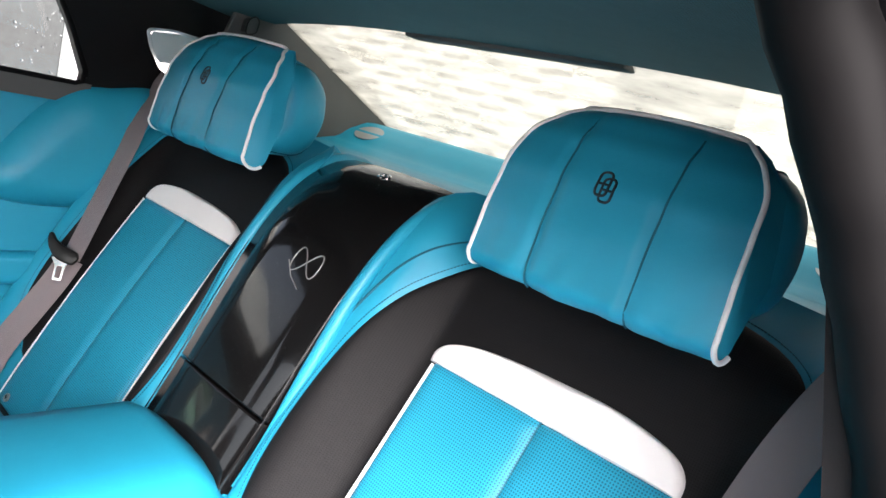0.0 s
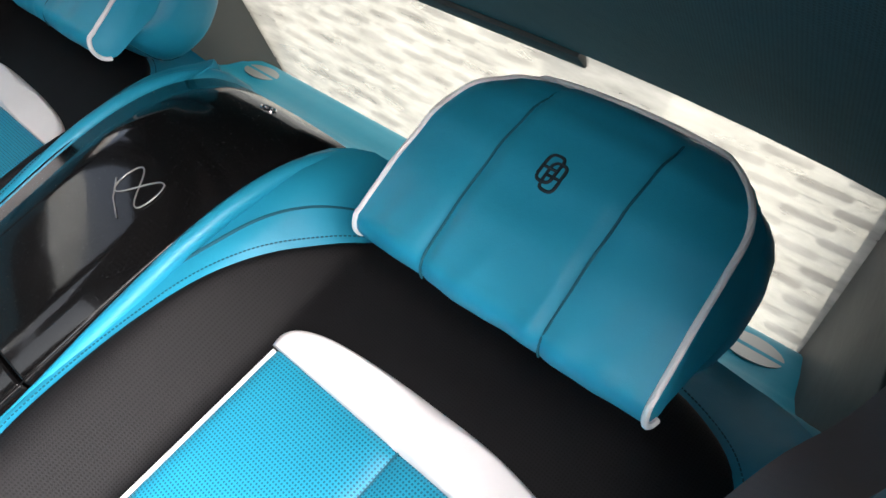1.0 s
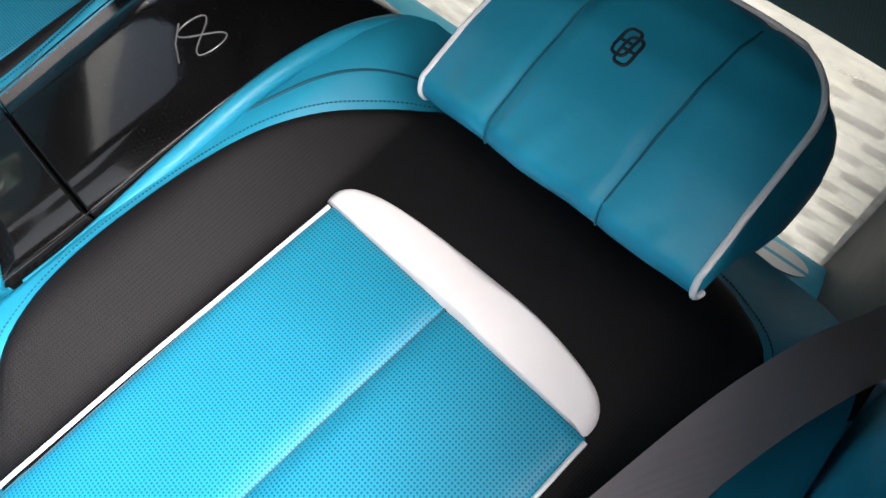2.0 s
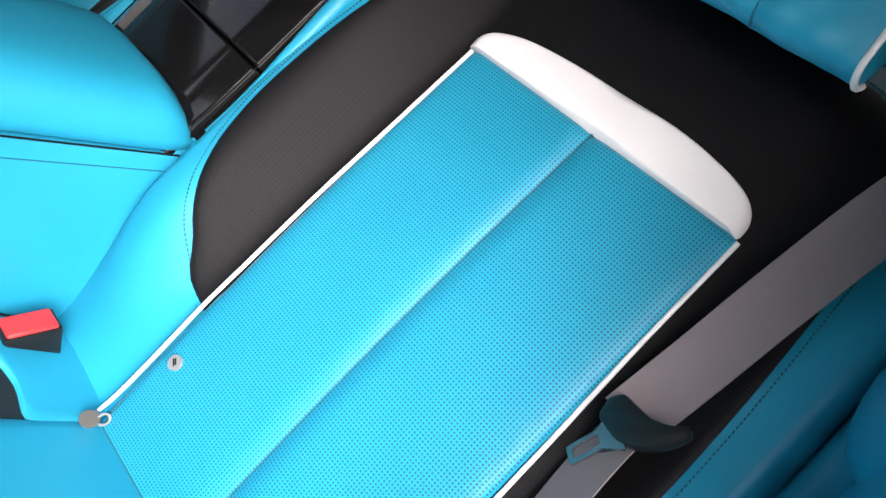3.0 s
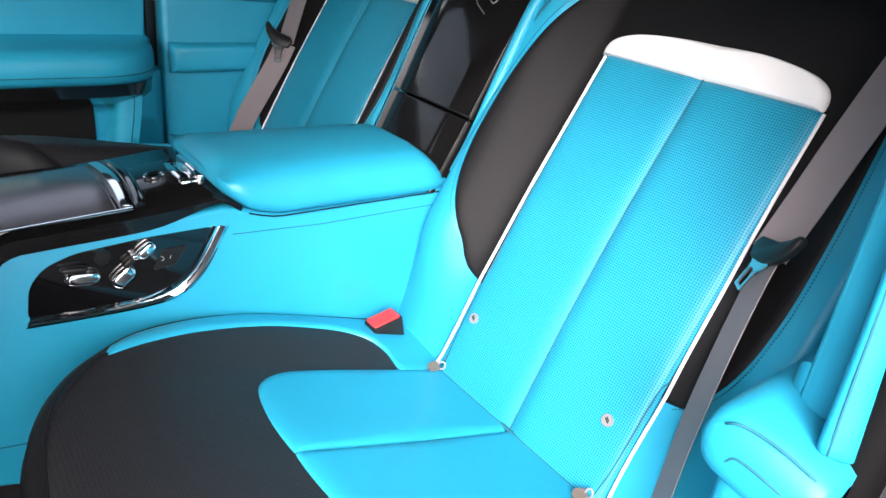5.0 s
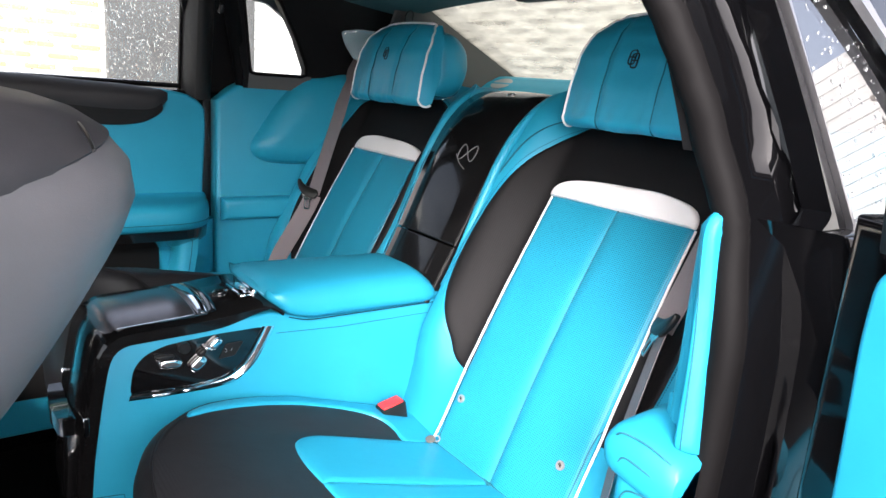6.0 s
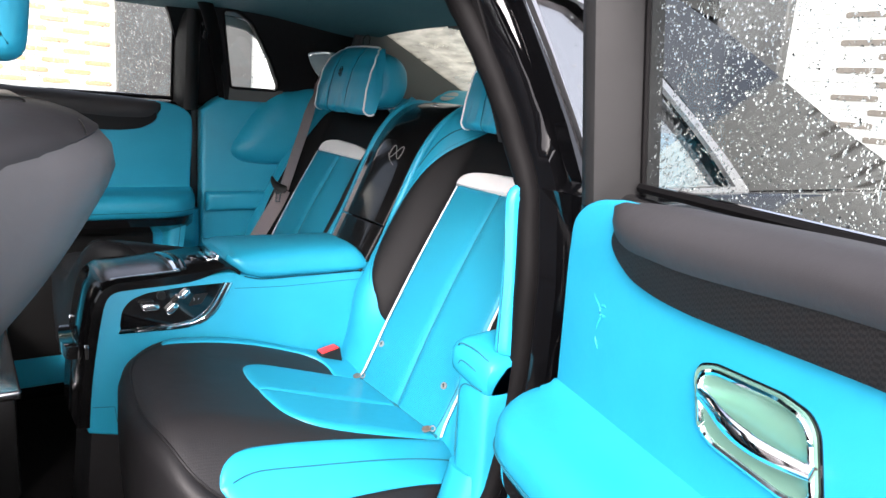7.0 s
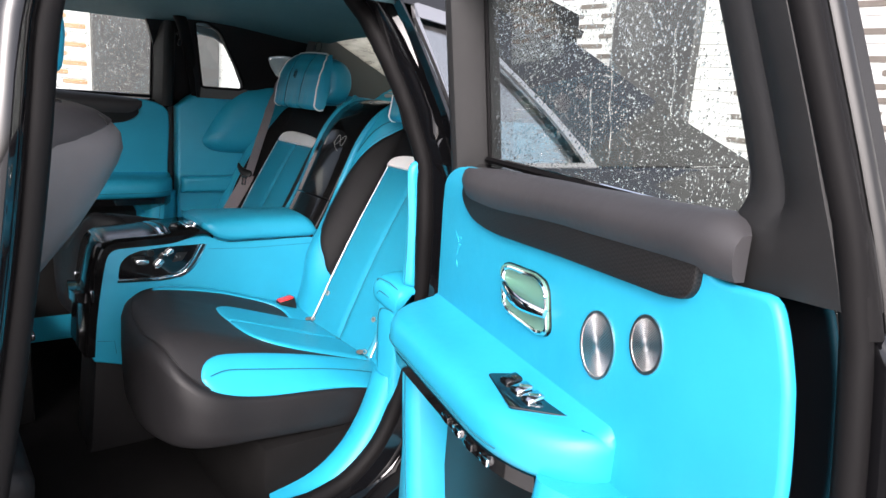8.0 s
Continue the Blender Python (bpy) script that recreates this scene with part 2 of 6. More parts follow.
def ring_plate(bm, outer, inner, put, d0, d1):
    """A plate with a hole: outer and inner outlines of equal count."""
    n = len(outer)
    va = [[bm.verts.new(put(p[0], p[1], d)) for p in line] for line, d in ((outer, d0), (inner, d0), (inner, d1), (outer, d1))]
    for i in range(n):
        j = (i + 1) % n
        for k in range(4):
            q, w = va[k], va[(k + 1) % 4]
            bm.faces.new((q[i], q[j], w[j], w[i]))


def resample(pts, n, closed=False, smooth=True):
    """n points at even steps along a polyline, rounded off between its points when smooth."""
    ps = [Vector((*p, 0)) if len(p) == 2 else Vector(p) for p in pts]
    if smooth and len(ps) > 2:
        dense = []
        m = len(ps)
        for i in range(m if closed else m - 1):
            p0 = ps[(i - 1) % m] if closed or i > 0 else ps[i]
            p1, p2 = ps[i], ps[(i + 1) % m]
            p3 = ps[(i + 2) % m] if closed or i + 2 < m else p2
            for k in range(10):
                t = k / 10
                dense.append(0.5 * ((2 * p1) + (p2 - p0) * t + (2 * p0 - 5 * p1 + 4 * p2 - p3) * t * t + (3 * p1 - p0 - 3 * p2 + p3) * t ** 3))
        if not closed:
            dense.append(ps[-1])
        ps = dense
    if closed:
        ps = ps + [ps[0]]
    lens = [0.0]
    for i in range(1, len(ps)):
        lens.append(lens[-1] + (ps[i] - ps[i - 1]).length)
    out, j = [], 0
    for k in range(n):
        d = lens[-1] * k / (n if closed else n - 1)
        while j < len(lens) - 2 and lens[j + 1] < d:
            j += 1
        step = lens[j + 1] - lens[j]
        out.append(ps[j].lerp(ps[j + 1], (d - lens[j]) / step if step else 0))
    return out


def rounded(pts, r, n=5):
    """An outline with its corners cut by arcs of about r."""
    out, m = [], len(pts)
    for i in range(m):
        p, a, b = Vector(pts[i]), Vector(pts[i - 1]), Vector(pts[(i + 1) % m])
        ra = min(r, (a - p).length * 0.45, (b - p).length * 0.45)
        s, e = p + (a - p).normalized() * ra, p + (b - p).normalized() * ra
        for k in range(n + 1):
            t = k / n
            out.append(tuple(s * (1 - t) ** 2 + p * 2 * t * (1 - t) + e * t * t))
    return out


def lifted(surf, a, b, lift):
    e = 0.002
    p = Vector(surf(a, b))
    nrm = (Vector(surf(a + e, b)) - p).cross(Vector(surf(a, b + e)) - p).normalized()
    return p + nrm * lift


def dome(d, r):
    return math.sqrt(max(0.0, 1 - max(0.0, 1 - d / r) ** 2))


def patch(bm, outline, surf, lift=0.006, r=0.012, skirt=0.01, n=96, centre=None, smooth=True, puff=None):
    """An upholstered panel: the closed outline laid on surf(a, b), lifted off it, with a rounded rim that goes down into it."""
    ps = resample(outline, n, True, smooth)
    c = Vector((*centre, 0)) if centre else sum(ps, Vector()) / len(ps)
    rows = []
    for s in [0.07 + 0.86 * i / 21 for i in range(22)] + [0.95, 0.968, 0.982, 0.992, 1.0]:
        row = []
        for p in ps:
            q = c + (p - c) * s
            d = (1 - s) * (p - c).length
            up = lift * dome(d, r) + (puff(q.x, q.y) if puff else 0.0)
            row.append(bm.verts.new(lifted(surf, q.x, q.y, up)))
        rows.append(row)
    rows.append([bm.verts.new(lifted(surf, p.x, p.y, -skirt)) for p in ps])
    mid = bm.verts.new(lifted(surf, c.x, c.y, lift + (puff(c.x, c.y) if puff else 0.0)))
    for i in range(n):
        j = (i + 1) % n
        bm.faces.new((mid, rows[0][i], rows[0][j]))
        for a, b in zip(rows, rows[1:]):
            bm.faces.new((a[i], b[i], b[j], a[j]))


def strip(bm, left, right, surf, lift=0.006, r=0.012, skirt=0.01, n=60, m=14, smooth=True):
    """An upholstered band between two lines on surf(a, b)."""
    A, B = resample(left, n, False, smooth), resample(right, n, False, smooth)
    grid = []
    total = sum((A[i] - A[i - 1]).length for i in range(1, n))
    for i in range(n):
        w = (A[i] - B[i]).length
        row = [bm.verts.new(lifted(surf, A[i].x, A[i].y, -skirt))]
        ends = min(i, n - 1 - i) / (n - 1) * total
        for j in range(m):
            t = 0.5 - 0.5 * math.cos(math.pi * j / (m - 1))
            q = A[i].lerp(B[i], t)
            d = min(min(t, 1 - t) * w, ends)
            row.append(bm.verts.new(lifted(surf, q.x, q.y, lift * dome(d, r))))
        row.append(bm.verts.new(lifted(surf, B[i].x, B[i].y, -skirt)))
        grid.append(row)
    for a, b in zip(grid, grid[1:]):
        for j in range(len(a) - 1):
            bm.faces.new((a[j], a[j + 1], b[j + 1], b[j]))
    for row in (grid[0], grid[-1]):
        bm.faces.new(row)


def tube(bm, pts, r, n=8, closed=False, flat=1.0):
    """A round cord along world points."""
    ps = [Vector(p) for p in pts]
    m = len(ps)
    rings = []
    up = Vector((0.13, 0.31, 0.94)).normalized()
    for i, p in enumerate(ps):
        a = ps[(i - 1) % m] if closed or i else p
        b = ps[(i + 1) % m] if closed or i < m - 1 else p
        t = (b - a).normalized()
        s = t.cross(up)
        s = s.normalized() if s.length > 1e-4 else Vector((1, 0, 0))
        w = s.cross(t).normalized()
        rr = r[i] if isinstance(r, (list, tuple)) else r
        rings.append([bm.verts.new(p + s * math.cos(2 * math.pi * k / n) * rr + w * math.sin(2 * math.pi * k / n) * rr * flat) for k in range(n)])
    for i in range(m if closed else m - 1):
        a, b = rings[i], rings[(i + 1) % m]
        for k in range(n):
            bm.faces.new((a[k], a[(k + 1) % n], b[(k + 1) % n], b[k]))
    if not closed:
        bm.faces.new(rings[0])
        bm.faces.new(rings[-1][::-1])


def loft(bm, rows, closed=True, caps=True):
    """Skins rows of places of equal count."""
    vs = [[bm.verts.new(p) for p in row] for row in rows]
    n = len(rows[0])
    for a, b in zip(vs, vs[1:]):
        for k in range(n if closed else n - 1):
            bm.faces.new((a[k], a[(k + 1) % n], b[(k + 1) % n], b[k]))
    if caps and closed:
        bm.faces.new(vs[0])
        bm.faces.new(vs[-1][::-1])


def disc(bm, m, r, h, n=24, r2=None):
    g = bmesh.ops.create_cone(bm, cap_ends=True, segments=n, radius1=r, radius2=r if r2 is None else r2, depth=h)
    bmesh.ops.transform(bm, matrix=m, verts=g["verts"])
    return g["verts"]


def band_plate(bm, left, right, put, d0, d1, n=40):
    """A thick plate between two open lines."""
    A, B = resample(left, n, False, False), resample(right, n, False, False)
    loft(bm, [[put(a.x, a.y, d0), put(b.x, b.y, d0), put(b.x, b.y, d1), put(a.x, a.y, d1)] for a, b in zip(A, B)])


def sheet(bm, fn, us, vs, thick):
    """A curved sheet fn(u, v), with that thickness along -z of its normal."""
    top = [[bm.verts.new(fn(u, v)) for v in vs] for u in us]
    low = [[bm.verts.new(lifted(fn, u, v, -thick)) for v in vs] for u in us]
    nu, nv = len(us), len(vs)
    for g in (top, low):
        for i in range(nu - 1):
            for j in range(nv - 1):
                bm.faces.new((g[i][j], g[i + 1][j], g[i + 1][j + 1], g[i][j + 1]))
    rim = [(i, 0) for i in range(nu)] + [(nu - 1, j) for j in range(1, nv)] + [(i, nv - 1) for i in range(nu - 2, -1, -1)] + [(0, j) for j in range(nv - 2, 0, -1)]
    for k in range(len(rim)):
        (a, b), (c, d) = rim[k], rim[(k + 1) % len(rim)]
        bm.faces.new((top[a][b], top[c][d], low[c][d], low[a][b]))


def lerp_line(pts, x):
    """Height of a polyline (x, z) at x, eased between its points."""
    if x <= pts[0][0]:
        return pts[0][1]
    for (x0, z0), (x1, z1) in zip(pts, pts[1:]):
        if x <= x1:
            t = (x - x0) / (x1 - x0)
            t = t * t * (3 - 2 * t) * 0.5 + t * 0.5
            return z0 + (z1 - z0) * t
    return pts[-1][1]


def straight(pts, x):
    """Height of a plain polyline (x, z) at x."""
    return float(np.interp(x, [p[0] for p in pts], [p[1] for p in pts]))


def steps(a, b, n):
    return [a + (b - a) * i / (n - 1) for i in range(n)]


def sstep(a, b, x):
    t = min(1.0, max(0.0, (x - a) / (b - a)))
    return t * t * (3 - 2 * t)


# ---- the yard round the car ----
def make_ground():
    bm = bm_new()
    box(bm, (-300, -300, -0.3), (300, 300, 0.0))
    tagged(part("ground", bm, ground_mat, None, smooth=0), "damp grey concrete yard floor", "ground", kind="structure")


make_ground()

REAR_WALL, SIDE_WALL = 3.5, 3.05


def make_wall(name, label, put, along, high, row):
    """A wall of long white tile courses with thin joints: backing plus one joined run of courses."""
    wall = thing(name, put(0, 0, 0), label, "wall", kind="structure")
    bm = bm_new()
    prism(bm, [(along[0], 0), (along[1], 0), (along[1], high), (along[0], high)], put, -0.02, -0.3)
    part("backing", bm, joint_mat, wall, smooth=0)
    mesh = None
    z, i = 0.0, 0
    while z < high:
        bm = bm_new()
        prism(bm, [(along[0], z + 0.0015), (along[1], z + 0.0015), (along[1], z + row - 0.0015), (along[0], z + row - 0.0015)], put, -0.016, 0.0)
        part("course", bm, wall_white, wall, smooth=0)
        z += row
        i += 1
    return wall


def slot_outline(w, h):
    return rounded([(0, 0), (w, 0), (w, h), (0, h)], h * 0.5, 3)


def make_slots(wall, put, mat, starts, zs, w, h, shift):
    """Long rounded inlays in every course, half a step on from course to course."""
    first = None
    for i, z in enumerate(zs):
        for a in starts:
            a0 = a + (shift if i % 2 else 0.0)
            if first is None:
                bm = bm_new()
                prism(bm, slot_outline(w, h), lambda p, q, d: Vector(put(p, q, d)) - Vector(put(0, 0, 0)), -0.01, 0.004)
                first = part("inlay", bm, mat, wall, smooth=0)
                first.location = Vector(put(a0, z, 0))
            else:
                o = first.copy()
                scene.collection.objects.link(o)
                o.location = Vector(put(a0, z, 0))


def rear_put(a, b, d):
    return (REAR_WALL - d, a, b)


def side_put(a, b, d):
    return (a, SIDE_WALL - d, b)


def columns():
    for name, lo, hi in (("column", (REAR_WALL - 0.06, 0.49, 0), (REAR_WALL + 0.3, 1.08, 2.25)), ("column", (0.855, SIDE_WALL - 0.06, 0), (1.65, SIDE_WALL + 0.3, 2.05))):
        bm = bm_new()
        box(bm, lo, hi, 0.008, 1)
        tagged(part(name, bm, column_mat, None, smooth=0), "dark grey granite column standing against the tiled wall", "column", kind="structure")


# ---- car body ----
car = thing("car", (0.3, 0, 0), "black saloon car with its cabin open to view, wet with rain", "car")
ROOF = [(-1.3, 1.50), (-0.6, 1.555), (0.3, 1.575), (0.9, 1.560), (1.2, 1.525), (1.5, 1.33), (1.75, 1.235), (2.3, 1.13), (2.75, 1.06)]


def make_roof():
    bm = bm_new()
    sheet(bm, lambda x, y: (x, y, lerp_line(ROOF, x) - 0.045 * (abs(y) / 0.7) ** 2.6), steps(-0.55, 1.2, 24), steps(-0.70, 0.70, 17), 0.02)
    part("roof", bm, paint, car, "glossy black roof")
    bm = bm_new()
    sheet(bm, lambda x, y: (x, y, 1.518 - 0.026 * (abs(y) / 0.6) ** 3 - 0.028 * sstep(0.7, 1.2, x) - 0.05 * sstep(-0.4, -1.0, x)), steps(-0.55, 1.2, 26), steps(-0.68, 0.68, 17), 0.008)
    part("headlining", bm, headliner_mat, car, "dark teal perforated headlining")


make_roof()


def rear_glass(x, y):
    t = (x - 1.18) / 0.5
    return (x, y, 1.515 - 0.255 * t - 0.03 * (abs(y) / 0.66) ** 2)


def make_rear_end():
    bm = bm_new()
    sheet(bm, rear_glass, steps(1.18, 1.68, 8), steps(-0.64, 0.64, 15), 0.004)
    part("rear_window", bm, glass_misted, car, "rain-wet rear window glass")
    bm = bm_new()
    sheet(bm, lambda x, y: (x, y, lerp_line(ROOF, x) - 0.02 - 0.12 * (abs(y) / 0.9) ** 3), steps(1.69, 2.75, 10), steps(-0.86, 0.86, 13), 0.03)
    part("boot_lid", bm, paint, car, "glossy black boot lid")
    bm = bm_new()
    box(bm, (2.70, -0.88, 0.35), (2.78, 0.88, 1.05), 0.03, 3)
    part("tail_panel", bm, paint, car)
    # header over the rear glass, with the brake lamp housing
    bm = bm_new()
    box(bm, (1.205, -0.22, 1.476), (1.24, 0.20, 1.488), 0.004, 2)
    part("brake_lamp_housing", bm, grey_trim, car, "grey high brake lamp housing behind the rear glass")
    # parcel shelf with its roll and loudspeaker grilles
    bm = bm_new()
    sheet(bm, lambda x, y: (x, y, lerp_line([(1.05, 1.19), (1.08, 1.225), (1.11, 1.248), (1.20, 1.258), (1.30, 1.253), (1.36, 1.250), (1.41, 1.262), (1.45, 1.292), (1.48, 1.308), (1.51, 1.311), (1.56, 1.30), (1.66, 1.25)], x)), steps(1.05, 1.66, 52), steps(-0.66, 0.66, 9), 0.02)
    part("parcel_shelf", bm, teal, car, "teal leather parcel shelf with a raised roll")
    for side in (-1, 1):
        bm = bm_new()
        g = bmesh.ops.create_circle(bm, cap_ends=True, segments=28, radius=0.044)
        bmesh.ops.scale(bm, vec=(0.62, 0.95, 1), verts=g["verts"])
        ex = bmesh.ops.extrude_face_region(bm, geom=bm.faces[:])
        bmesh.ops.translate(bm, vec=(0, 0, 0.002), verts=[v for v in ex["geom"] if isinstance(v, bmesh.types.BMVert)])
        bm.transform(Matrix.Translation((1.446, side * 0.50, 1.2872)) @ Matrix.Rotation(radians(-33), 4, "Y"))
        part("speaker_grille", bm, grille_mat, car, "round silver loudspeaker grille")


make_rear_end()

OPENING = [(0.606, 1.500), (0.630, 1.460), (0.645, 1.426), (0.655, 1.400), (0.672, 1.353), (0.686, 1.314), (0.702, 1.261), (0.716, 1.20), (0.722, 1.145), (0.718, 1.02), (0.719, 0.90), (0.712, 0.80), (0.690, 0.69), (0.660, 0.60), (0.615, 0.53), (0.545, 0.478), (0.45, 0.455)]


def inset(z):
    """How far out from the middle the opening's rim stands at height z: upright below, leaning in above the waist."""
    return lerp_line([(0.40, 0.735), (1.02, 0.735), (1.145, 0.715), (1.261, 0.676), (1.314, 0.656), (1.353, 0.640), (1.40, 0.618), (1.426, 0.603), (1.50, 0.560)], z)


def patch_flat(bm, outline, put, base, high):
    """A cushion on an upright side panel, thickest away from its rim."""
    ps = resample(outline, 72, True)
    c = sum(ps, Vector()) / len(ps)
    rows = []
    for sc in (0.15, 0.35, 0.55, 0.7, 0.82, 0.9, 0.96, 1.0):
        row = []
        for p in ps:
            q = c + (p - c) * sc
            row.append(bm.verts.new(put(q.x, q.y, base - high * dome((1 - sc) * (p - c).length, 0.085))))
        rows.append(row)
    mid = bm.verts.new(put(c.x, c.y, base - high))
    for i in range(72):
        j = (i + 1) % 72
        bm.faces.new((mid, rows[0][i], rows[0][j]))
        for a, b in zip(rows, rows[1:]):
            bm.faces.new((a[i], b[i], b[j], a[j]))
    bm.faces.new(rows[-1])


def bead(bm, at, away, r, tall):
    """A flattened drop on glass: a low six-sided dome."""
    at = Vector(at)
    n = (Vector(away) - at).normalized()
    u = n.orthogonal().normalized()
    w = n.cross(u)
    if abs(u.z) > abs(w.z):
        u, w = w, u
    base = [bm.verts.new(at + (u * math.cos(k * math.pi / 3) + w * math.sin(k * math.pi / 3) * tall) * r) for k in range(6)]
    mid = [bm.verts.new(at + n * r * 0.45 + (u * math.cos(k * math.pi / 3) + w * math.sin(k * math.pi / 3) * tall) * r * 0.6) for k in range(6)]
    for k in range(6):
        bm.faces.new((base[k], base[(k + 1) % 6], mid[(k + 1) % 6], mid[k]))
    bm.faces.new(mid)
    bm.faces.new(base[::-1])


def make_side(side):
    """The quarter behind the door opening, its trims, pillars and sill."""
    s = side

    def put(a, b, d):
        return (a, s * d, b)

    q = thing("quarter_panel", (1.2, s * 0.8, 0.3), "glossy black rear quarter of the car body, wet with rain", "car body")
    edge = resample(OPENING, 15, False)
    outer_edge = [(p.x + 0.045, p.y) for p in edge]
    lean = lambda a, b, d: put(a, b, d - 0.34 * max(0, b - 1.168))
    bm = bm_new()
    body = [p for p in outer_edge if p[1] < 1.16] + [(0.5, 0.30), (0.9, 0.30), (1.0, 0.62), (1.25, 0.74), (1.5, 0.62), (1.62, 0.30), (2.74, 0.34), (2.74, 1.02), (2.3, 1.07), (2.04, 1.105), (1.9, 1.165), (0.745, 1.165)]
    prism(bm, body, lambda a, b, d: put(a, b, d - 0.10 * max(0, (b - 0.90) / 0.27) ** 1.5), 0.79, 0.93, 0.010, 2)
    part("side_skin", bm, paint, q)
    line_top = [(0.50, 1.545), (0.75, 1.53), (0.99, 1.497), (1.19, 1.438), (1.35, 1.372), (1.53, 1.298), (1.70, 1.24), (1.92, 1.165)]
    line_win = [(0.671, 1.475), (0.80, 1.468), (0.87, 1.425), (0.95, 1.372), (1.03, 1.31), (1.10, 1.243), (1.165, 1.182), (1.172, 1.166)]
    bm = bm_new()
    band_plate(bm, line_top, line_win, lean, 0.775, 0.805)
    part("rear_pillar_skin", bm, paint, q, "glossy black rear pillar")
    bm = bm_new()
    band_plate(bm, [p for p in outer_edge if p[1] > 1.15] + [(0.742, 1.166)], [(0.671, 1.475), (0.691, 1.43), (0.724, 1.355), (0.754, 1.28), (0.780, 1.20), (0.79, 1.166)], lean, 0.775, 0.805)
    part("front_pillar_skin", bm, paint, q)
    win = [(0.795, 1.172), (1.135, 1.174), (1.09, 1.225), (1.03, 1.280), (0.95, 1.345), (0.87, 1.40), (0.80, 1.44), (0.690, 1.452), (0.728, 1.36)]
    bm = bm_new()
    prism(bm, [(0.79, 1.16), (1.17, 1.16), (1.10, 1.245), (1.03, 1.313), (0.95, 1.375), (0.87, 1.428), (0.80, 1.47), (0.69, 1.478), (0.74, 1.34)], lean, 0.786, 0.790)
    pane = part("window", bm, glass_privacy if s < 0 else glass, q, "rain-wet fixed quarter window")
    pane.visible_shadow = False
    bm = bm_new()
    rim = resample(win, 80, True, False)
    mid = Vector((0.88, 1.28, 0))
    ring_plate(bm, [(p.x + max(0.05, p.x - mid.x) * 0.24 - 0.012, p.y + (p.y - mid.y) * 0.16) for p in rim], [(p.x, p.y) for p in rim], lean, 0.800, 0.812)
    part("window_frame", bm, frame_metal, q, "wide satin metal window frame")
    bm = bm_new()
    rng = random.Random(int(7 + s))
    for _ in range(420):
        a, b = rng.uniform(0.79, 1.13), rng.uniform(1.18, 1.44)
        if b > 1.44 - (a - 0.80) * 0.84:
            continue
        bead(bm, lean(a, b, 0.790), lean(a, b, 1.79), 0.0009 + 0.0022 * rng.random() ** 3, rng.uniform(1.0, 1.6))
    tagged(part("rain_drops", bm, drop_mat, q, "small clear rain drops"), kind="stuff")
    # inner pillar trim round the same window
    win_in = rounded([(0.733, 1.262), (0.884, 1.262), (0.886, 1.285), (0.846, 1.359), (0.783, 1.455), (0.735, 1.482), (0.690, 1.482)], 0.012, 3)
    inner = resample(win_in, 60, True, False)
    leaning = lambda a, b, d: put(a, b, d - 0.24 * max(0, b - 1.22) + 0.15 * max(0, a - 0.92))
    bm = bm_new()
    band_plate(bm, [(0.57, 1.57), (0.80, 1.57), (1.08, 1.56), (1.22, 1.52), (1.17, 1.33), (1.10, 1.225)], [(0.690, 1.482), (0.735, 1.482), (0.783, 1.455), (0.846, 1.359), (0.886, 1.280), (0.886, 1.235)], leaning, 0.656, 0.69)
    part("pillar_trim", bm, trim_black, q, "dark inner pillar trim")
    bm = bm_new()
    band_plate(bm, [(0.63, 1.54), (0.668, 1.426), (0.692, 1.353), (0.715, 1.261), (0.722, 1.225)], [(0.690, 1.53), (0.692, 1.477), (0.710, 1.38), (0.733, 1.262), (0.738, 1.225)], leaning, 0.655, 0.69)
    part("front_trim", bm, trim_black, q, "dark inner pillar trim")
    bm = bm_new()
    band_plate(bm, [(0.730, 1.263), (0.80, 1.263), (0.90, 1.264)], [(0.730, 1.225), (0.80, 1.225), (0.90, 1.225)], leaning, 0.654, 0.70)
    part("window_ledge", bm, grey_trim, q, "light grey cloth window ledge")
    bm = bm_new()
    tube(bm, [put(p.x, p.y, 0.656 - 0.24 * max(0, p.y - 1.22)) for p in inner], 0.005, 6, True)
    part("window_seal", bm, rubber, q)
    # rear sail of pillar, grey cloth; near one coloured darker for its shade
    bm = bm_new()
    prism(bm, [(1.06, 1.19), (1.30, 1.19), (1.60, 1.19), (1.585, 1.300), (1.555, 1.330), (1.40, 1.424), (1.268, 1.498), (1.245, 1.525), (1.13, 1.525), (1.09, 1.30)], lambda a, b, d: put(a, b, d - 0.20 * max(0, b - 1.25) - 0.17 * (a - 1.0)), 0.648, 0.66, 0.004, 2)
    part("pillar_cover", bm, grey_trim if s > 0 else charcoal_leather, q, "light grey cloth pillar cover beside the rear glass" if s > 0 else "pillar cover beside the rear glass, darkened to stand for shade")
    # lower teal trim with a padded bulge
    bm = bm_new()
    f = 0.0 if s > 0 else 0.085
    prism(bm, [(0.655 + f, 0.50), (1.3, 0.50), (1.3, 1.255), (0.76 + 1.6 * f, 1.255), (0.70 + f, 1.225 - 0.5 * f), (0.655 + f, 1.19 - 0.5 * f)], put, 0.665 + 0.1 * f, 0.732, 0.012, 3)
    trim = part("side_trim", bm, teal, q, "teal leather side trim")

    pad = [(0.742, 1.075), (0.760, 1.045), (0.82, 1.03), (0.93, 1.03), (1.05, 1.05), (1.05, 1.262), (0.93, 1.268), (0.88, 1.258), (0.82, 1.20), (0.765, 1.12)]
    bm = bm_new()
    patch_flat(bm, [(a + f, b) for a, b in pad], put, 0.668 + 0.1 * f, 0.05 if s > 0 else 0.03)
    part("shoulder_pad", bm, teal, q, "plump teal leather shoulder pad")
